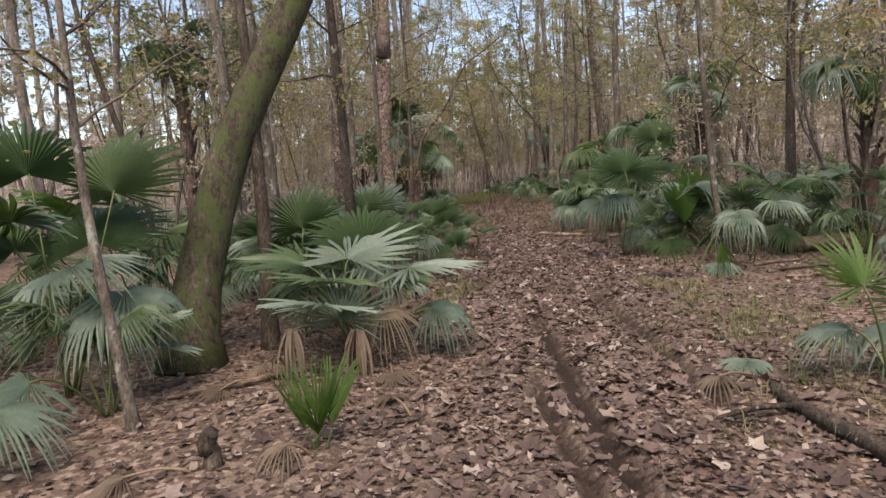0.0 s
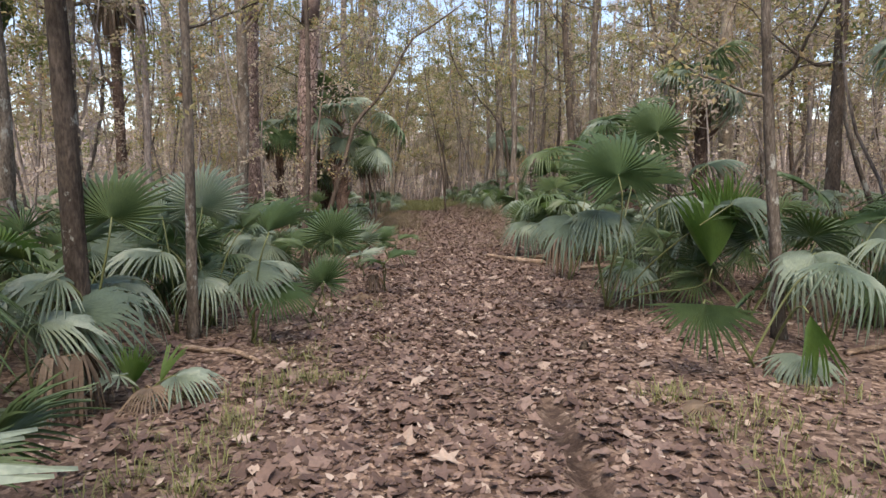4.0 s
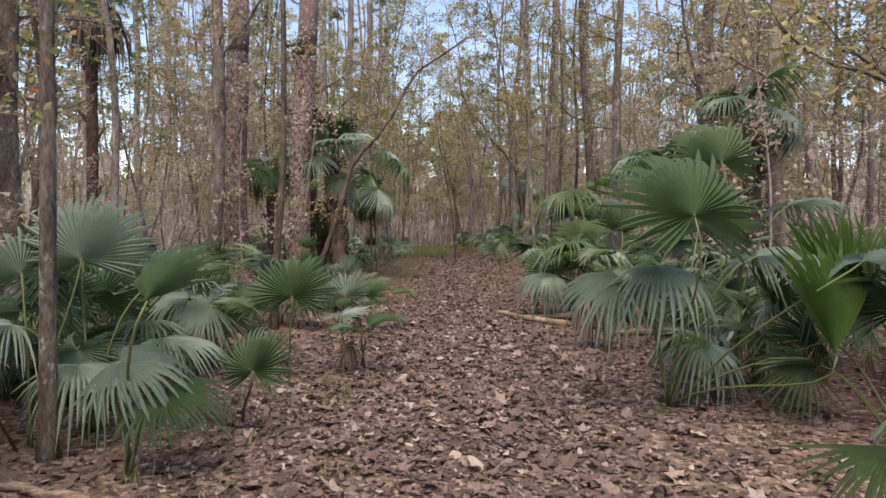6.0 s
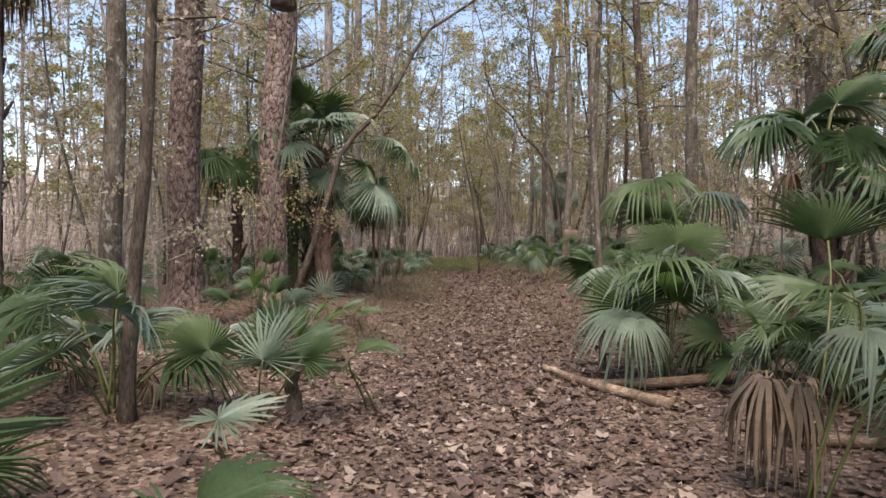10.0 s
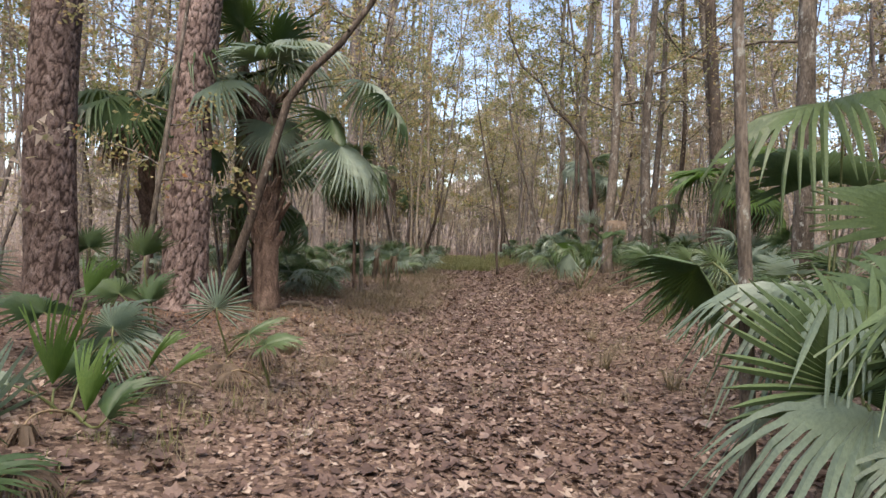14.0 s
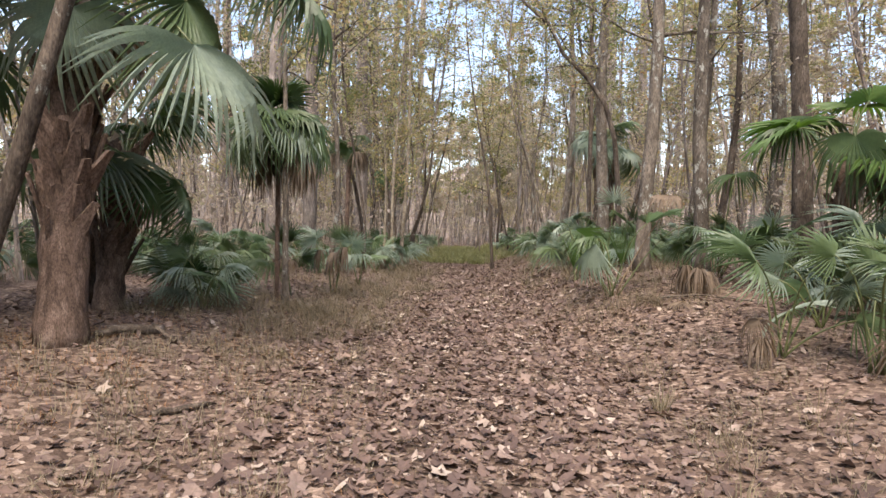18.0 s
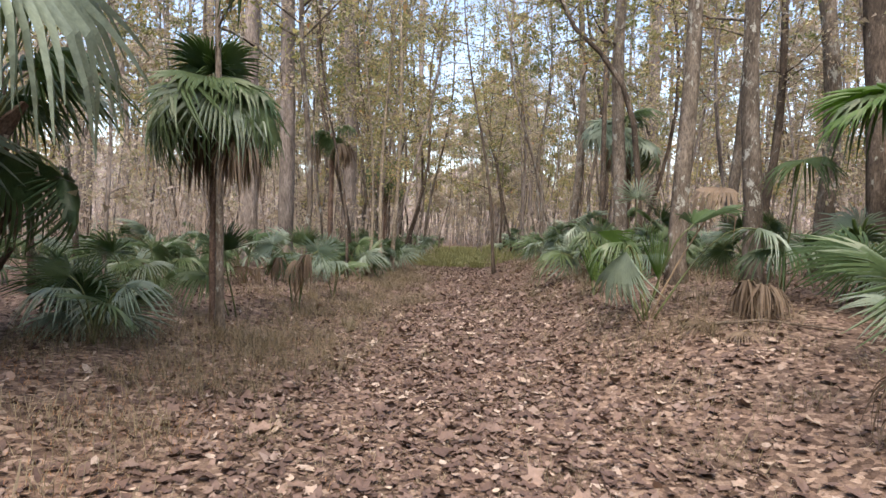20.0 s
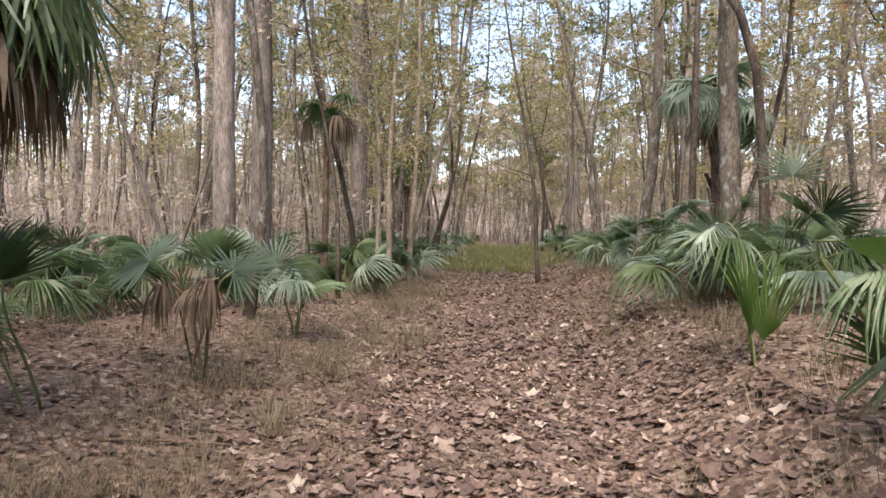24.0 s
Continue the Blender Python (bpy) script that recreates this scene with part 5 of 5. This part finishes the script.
for i in range(26000):
    a = rng.uniform(0, 6.283)
    d = 18 + 92 * rng.random() ** 1.5
    x, y = 2 + math.sin(a) * d, 22 + math.cos(a) * d
    if abs(x - path_x(y)) < (6.5 if y < 40 else 2.8 if y < 78 else 0) and y > -4:
        continue
    h = rng.uniform(0.8, 3.0 + d * 0.035)
    w = rng.uniform(0.005, 0.022)
    k = len(vs)
    b = rng.uniform(0, 6.28)
    dx, dy = math.cos(b) * w, math.sin(b) * w
    sx, sy = rng.gauss(0, 0.18) * h, rng.gauss(0, 0.18) * h
    vs += [(x - dx, y - dy, 0), (x + dx, y + dy, 0), (x + dx + sx * 0.4, y + sy * 0.4, h * 0.5), (x - dx + sx * 0.4, y + sy * 0.4, h * 0.5), (x + sx, y + sy, h)]
    fs += [(k, k + 1, k + 2, k + 3), (k + 3, k + 2, k + 4)]
    for q in range(4):
        leaf_card(vs, fs, (x + sx * rng.random() + rng.gauss(0, 0.35), y + rng.gauss(0, 0.35), h * rng.uniform(0.3, 1.0)), rng.uniform(0.06, 0.2), rng, 0.55, True)
tagged(new("brush", mesh_of("brush", vs, fs, HAZED_BRUSH, False)), "bare tan brush and saplings under the far trees, paled with painted haze", "brush", kind="stuff")
# Plain ring that closes the horizon, coloured like woods seen through haze.
vs, fs = [], []
for i in range(721):
    a = 2 * math.pi * i / 720
    q = 165 + 6 * math.sin(a * 23)
    h = 19 + 7 * noise.noise((math.sin(a) * 30, math.cos(a) * 30, 0)) + 6 * noise.noise((math.sin(a) * 190, math.cos(a) * 190, 3))
    vs += [(2 + math.sin(a) * q, 25 + math.cos(a) * q, -1), (2 + math.sin(a) * (q + 6), 25 + math.cos(a) * (q + 6), h)]
    if i:
        fs.append((2 * i - 2, 2 * i, 2 * i + 1, 2 * i - 1))
tagged(new("backdrop", mesh_of("backdrop", vs, fs, HAZED_WOODS)), "tan backdrop sheet painted as the farthest woods in haze", "forest", kind="structure")

# ---- leaf litter ----


def litter(name, count, region, sizes, mat, label, seed, slim=0.62, lift=0.012):
    r = np.random.RandomState(seed)
    verts = np.zeros((count, 6, 3))
    n = 0
    while n < count:
        x, y = region(r)
        if rut_depth(x, y) > 0.2 and r.rand() < 0.93:
            continue
        z = ground_z(x, y) + abs(r.normal(0, lift)) + 0.004
        s = sizes[0] + (sizes[1] - sizes[0]) * r.rand() ** 2
        a = r.uniform(0, 6.283)
        d = np.array((math.cos(a), math.sin(a), r.normal(0, 0.32)))
        q = np.array((-math.sin(a), math.cos(a), r.normal(0, 0.4)))
        up = np.array((0, 0, 1.0))
        w = slim * s * r.uniform(0.35, 0.55)
        curl = s * r.uniform(-0.05, 0.35)
        c = np.array((x, y, z))
        verts[n] = (c - d * s * 0.5 + up * curl, c - d * s * 0.1 + q * w + up * curl * 0.5, c - d * s * 0.1 - q * w + up * curl * 0.7, c + d * s * 0.28 + q * w * 0.75 + up * curl * 0.4, c + d * s * 0.28 - q * w * 0.75, c + d * s * 0.5 + up * curl)
        n += 1
    k = np.arange(count)[:, None] * 6
    faces = np.concatenate([k + np.array([[0, 2, 1]]), k + np.array([[1, 2, 4]]), k + np.array([[1, 4, 3]]), k + np.array([[3, 4, 5]])]).tolist()
    return tagged(new(name, mesh_of(name, verts.reshape(-1, 3).tolist(), faces, mat, False)), label, "leaves", kind="stuff")


def on_trail(r):
    y = r.uniform(0.5, 1) ** 0.5 * 46 if r.rand() < 0.25 else r.uniform(1.2, 34)
    return path_x(y) + r.normal(0, 1.3), y


def beside_trail(r):
    y = r.uniform(1.0, 40)
    return path_x(y) + r.uniform(-6.5, 6.5), y


litter("fallen_leaves", 78000, on_trail, (0.025, 0.082), LITTER, "dry brown fallen leaves covering the trail", 1)
litter("woodland_litter", 56000, beside_trail, (0.03, 0.095), LITTER, "dry brown fallen leaves under the palmettos", 2)


def lobed_leaves(count, seed):
    """Broad dry leaves with five pointed lobes, curled at the rim."""
    r = np.random.RandomState(seed)
    vs, fs = [], []
    while len(fs) < count * 10:
        x, y = on_trail(r)
        if rut_depth(x, y) > 0.3:
            continue
        s, a0 = r.uniform(0.035, 0.085), r.uniform(0, 6.283)
        z = ground_z(x, y) + 0.012 + abs(r.normal(0, 0.012))
        tx, ty = r.normal(0, 0.25), r.normal(0, 0.25)
        k = len(vs)
        vs.append((x, y, z))
        for i in range(10):
            a = a0 + i * 0.628
            q = s * (r.uniform(0.6, 1.15) if i % 2 == 0 else r.uniform(0.4, 0.75))
            dx, dy = math.cos(a) * q, math.sin(a) * q
            vs.append((x + dx, y + dy, z + dx * tx + dy * ty + (s * r.uniform(-0.05, 0.4) if i % 2 == 0 else 0.1 * s)))
        fs += [(k, k + 1 + i, k + 1 + (i + 1) % 10) for i in range(10)]
    return tagged(new("lobed_leaves", mesh_of("lobed_leaves", vs, fs, LITTER, False)), "larger lobed dry leaves lying on the trail", "leaves", kind="stuff")


lobed_leaves(6000, 3)


def blades(name, spots, height, mat, label, seed, width=0.004):
    """Grass: each spot is (x, y, radius, blades)."""
    r = random.Random(seed)
    vs, fs = [], []
    for x, y, rad, n in spots:
        for _ in range(n):
            a, q = r.uniform(0, 6.283), rad * r.random() ** 0.6
            px, py = x + math.cos(a) * q, y + math.sin(a) * q
            z = ground_z(px, py)
            h = height * r.uniform(0.4, 1.2)
            b = a + r.gauss(0, 0.8)
            lean = h * r.uniform(0.3, 1.3) * (1.4 if width < 0.0035 else 1)
            wx, wy = -math.sin(b) * width, math.cos(b) * width
            k = len(vs)
            vs += [(px - wx, py - wy, z), (px + wx, py + wy, z), (px + wx * 0.7 + math.cos(b) * lean * 0.35, py + wy * 0.7 + math.sin(b) * lean * 0.35, z + h * 0.6),
                   (px - wx * 0.7 + math.cos(b) * lean * 0.35, py - wy * 0.7 + math.sin(b) * lean * 0.35, z + h * 0.6), (px + math.cos(b) * lean, py + math.sin(b) * lean, z + h * max(0.2, 0.95 - 0.45 * lean / h))]
            fs += [(k, k + 1, k + 2, k + 3), (k + 3, k + 2, k + 4)]
    return tagged(new(name, mesh_of(name, vs, fs, mat, False)), label, "grass", kind="stuff")


r = random.Random(9)
blades("green_grass", [(r.gauss(0.1, 0.35), r.uniform(7.5, 9.6), 0.12, 22) for _ in range(26)] + [(r.gauss(3.3, 0.6), r.uniform(3.5, 9), 0.2, 26) for _ in range(80)]
       + [(r.gauss(0.15, 0.3), r.uniform(9, 13), 0.1, 16) for _ in range(24)] + [(r.gauss(path_x(20) - 2.2, 0.3), r.uniform(17, 22), 0.1, 14) for _ in range(20)],
       0.14, GRASS, "thin green grass along the trail's edges", 1)
blades("grass_patch", [(r.gauss(1.4, 1.5), r.uniform(46, 76), 0.35, 40) for _ in range(420)], 0.38, GRASS, "yellow-green grass filling the trail's far end", 2, 0.009)
blades("dry_grass", [(path_x(y) + s * abs(r.gauss(2.3, 0.7)), y, 0.16, 24) for s, y in ((r.choice((-1, -1, 1)), r.uniform(19, 46)) for _ in range(800))],
       0.22, DRYGRASS, "dry straw-coloured grass beside the trail", 3, 0.002)
blades("trail_grass", [(path_x(y) + r.uniform(-1.9, 1.9), y, 0.25, 14) for y in (r.uniform(21, 50) for _ in range(1000))], 0.07, DRYGRASS, "short faded grass thinly covering the trail", 7, 0.002)
blades("sedge_tufts", [(3.55, 22.6, 0.05, 60), (4.0, 21.6, 0.06, 60), (0.0, 22.15, 0.1, 110), (3.75, 24.5, 0.05, 40), (0.75, 29.8, 0.07, 60), (3.4, 33.2, 0.06, 40)], 0.3, DRYGRASS, "tufts of dry sedge in the leaf litter", 4, 0.004)
clumps = [(path_x(y) - 1.2 - abs(r.gauss(0, 1.5)), y) for y in (r.uniform(26.5, 41) for _ in range(34))] + [(path_x(y) + 1.6 + abs(r.gauss(0, 1.0)), y) for y in (r.uniform(27, 41) for _ in range(20))]
blades("brushy_grass", [(r.gauss(cx, 0.32), r.gauss(cy, 0.32), r.uniform(0.1, 0.35), 26) for cx, cy in clumps for _ in range(6)],
       0.33, BROWNGRASS, "tangled dry brown grass around the palmettos", 6, 0.0025)
blades("pine_straw", [(r.gauss(-1.6, 1.0), r.gauss(24.0, 1.8), 0.25, 30) for _ in range(190)] + [(r.gauss(0.2, 0.6), r.uniform(24, 29), 0.25, 20) for _ in range(60)], 0.06, STRAW, "orange-brown pine straw under the pines", 5, 0.002)

# ---- fallen wood ----


def log(points, r0, r1, label, seed, name="log", mat=None, branches=()):
    rng = random.Random(seed)
    pts = [Vector((x, y, ground_z(x, y) + z)) for x, y, z in points]
    fine = []
    for a, b in zip(pts, pts[1:]):
        fine += [a.lerp(b, i / 5) + Vector((rng.gauss(0, 0.008), rng.gauss(0, 0.008), rng.gauss(0, 0.004))) for i in range(5)]
    fine.append(pts[-1])
    n = len(fine) - 1
    e = thing(name, label, "log" if name == "log" else "stick", "", tuple(fine[0]))
    vs, fs = [], []
    tube(vs, fs, [p - fine[0] for p in fine], [r0 + (r1 - r0) * i / n for i in range(n + 1)], 10, rng, 0.08)
    part("stem", mesh_of("stem", vs, fs, mat or DEADWOOD), e)
    for at, dx, dy, dz, rb in branches:
        vs, fs = [], []
        b = fine[int(at * n)] - fine[0]
        tube(vs, fs, [b, b + Vector((dx, dy, dz)) * 0.5 + Vector((0, 0, 0.02)), b + Vector((dx, dy, dz))], [rb, rb * 0.8, rb * 0.5], 7, rng, 0.08)
        part("branch", mesh_of("branch", vs, fs, mat or DEADWOOD), e)
    return e


log([(2.42, 4.4, 0.03), (2.36, 4.0, 0.05), (2.42, 3.6, 0.06), (2.5, 3.0, 0.05)], 0.035, 0.06, "forked dark fallen branch on leaf litter", 1, mat=DARK_BARK, branches=[(0.35, -0.55, -0.1, -0.02, 0.025), (0.2, 0.1, 0.25, 0.03, 0.02)])
log([(-0.35, 4.22, 0.02), (-0.05, 4.25, 0.025)], 0.022, 0.016, "short dark stick on leaf litter", 2, "stick", DARK_BARK)
log([(-2.2, 5.0, 0.03), (-1.7, 5.2, 0.05), (-1.3, 5.5, 0.04)], 0.022, 0.03, "pale dead stalk at the foot of the leaning tree", 3, "stick")
log([(6.0, 10.9, 0.14), (7.0, 11.1, 0.16), (8.4, 11.2, 0.15)], 0.13, 0.15, "pale barkless fallen log among palmettos", 4)
for i, (a, b) in enumerate((((4.9, 9.3), (6.1, 9.5)), ((4.8, 8.6), (6.3, 8.75)), ((5.2, 7.9), (6.0, 8.5)), ((5.0, 9.9), (5.8, 10.1)))):
    log([(*a, 0.03), ((a[0] + b[0]) / 2, (a[1] + b[1]) / 2 + 0.04, 0.035), (*b, 0.03)], 0.03, 0.022, "weathered fallen branch in leaf litter", 10 + i, "stick", DEADWOOD if i % 2 else DARK_BARK)
log([(2.85, 19.0, 0.05), (3.05, 18.3, 0.05), (3.4, 17.6, 0.055), (3.75, 17.0, 0.05)], 0.042, 0.062, "pale weathered log lying at the trail's edge", 5)
log([(3.15, 18.0, 0.06), (3.8, 17.8, 0.09), (4.7, 17.7, 0.08)], 0.04, 0.06, "grey fallen branch under palmetto fronds", 6)
log([(4.2, 15.9, 0.05), (5.0, 15.6, 0.06)], 0.04, 0.05, "pale fallen branch behind dead palmetto", 7)
log([(-0.75, 25.6, 0.03), (-0.95, 25.3, 0.08), (-1.1, 25.1, 0.03)], 0.05, 0.03, "curled dark bark slab beside the palm", 8, "stick", DARK_BARK)
log([(-0.45, 25.3, 0.02), (-0.75, 25.45, 0.12)], 0.025, 0.012, "broken dark branch stub near the palm", 9, "stick", DARK_BARK)
log([(0.25, 23.6, 0.02), (0.5, 23.9, 0.03)], 0.025, 0.018, "dark broken stick on leaf litter", 21, "stick", DARK_BARK)
log([(4.5, 28.2, 0.02), (5.2, 28.0, 0.05), (5.8, 27.7, 0.03)], 0.016, 0.01, "thin dark fallen stick", 22, "stick", DARK_BARK)
log([(-0.2, 29.2, 0.02), (0.6, 29.5, 0.03)], 0.012, 0.008, "thin pale stick in dry grass", 23, "stick")
log([(-0.2, 28.3, 0.02), (0.15, 28.25, 0.02)], 0.014, 0.01, "thin pale stick on leaf litter", 24, "stick")
log([(0.9, 14.2, 0.0), (0.7, 14.6, 0.02)], 0.02, 0.016, "short dark stick beside the trail", 25, "stick", DARK_BARK)
log([(-1.0, 10.4, 0.03), (-0.4, 10.2, 0.03), (-0.1, 9.9, 0.02)], 0.03, 0.02, "pale fallen branch under palmetto fronds", 26, "stick")


def stump(x, y, r, h, label, seed):
    rng = random.Random(seed)
    e = thing("stump", label, "stump", "", (x, y, ground_z(x, y) - 0.03))
    vs, fs = [], []
    pts = [Vector((0.02 * math.sin(i), 0.02 * math.cos(i * 2), h * i / 7)) for i in range(8)]
    tube(vs, fs, pts, [flare(r, p.z) * rng.uniform(0.9, 1.1) for p in pts], 11, rng, 0.12)
    part("trunk", mesh_of("trunk", vs, fs, DARK_BARK), e)


stump(0.28, 16.65, 0.055, 0.45, "short dark rotten stump beside the trail", 1)
stump(-1.32, 3.72, 0.045, 0.24, "short broken dark stump in leaf litter", 2)
stump(2.75, 10.2, 0.03, 0.1, "low broken stub at the trail's edge", 3)


def fallen_frond(x, y, az, size, kind, label, seed, el=-3):
    rng = random.Random(seed)
    z = ground_z(x, y)
    p = thing("fallen_frond", label, "frond", "fallen fronds", (x, y, z))
    a = radians(az)
    base = (x - math.cos(a) * size * 0.9, y - math.sin(a) * size * 0.9, z + 0.015)
    add_frond(p, base, (x, y, z + 0.07), az, el, size, kind, rng, rng.uniform(-15, 15))


for i, (x, y, az, size, kind) in enumerate(((-1.75, 3.5, 200, 0.42, "dead_fan"), (2.5, 4.95, 250, 0.32, "blue_arch"), (2.1, 4.55, 200, 0.35, "dead_fan"), (-1.75, 5.0, 250, 0.4, "dead_fan"), (-0.3, 4.6, 120, 0.35, "dead_fan"),
        (-1.3, 8.6, 250, 0.5, "blue_arch"), (0.4, 13.0, 260, 0.35, "dead_fan"), (-0.25, 21.0, 310, 0.4, "dead_fan"), (0.45, 22.1, 320, 0.25, "dead_fan"), (3.1, 8.6, 200, 0.3, "dead_fan"), (3.9, 12.2, 240, 0.5, "dead_hang"),
        (-0.75, 4.7, 250, 0.45, "dead_fan"), (-1.15, 4.95, 230, 0.45, "dead_fan"), (-0.35, 5.15, 280, 0.4, "dead_fan"), (-1.6, 5.6, 260, 0.45, "dead_fan"), (-0.4, 20.2, 200, 0.35, "dead_fan"), (-1.4, 7.4, 300, 0.4, "dead_fan"), (4.7, 28.1, 260, 0.35, "dead_fan"), (4.9, 27.7, 230, 0.3, "dead_fan"))):
    fallen_frond(x, y, az, size, kind, "dry brown palmetto frond fallen on the litter" if kind.startswith("dead") else "pale green frond lying on the litter", 40 + i)
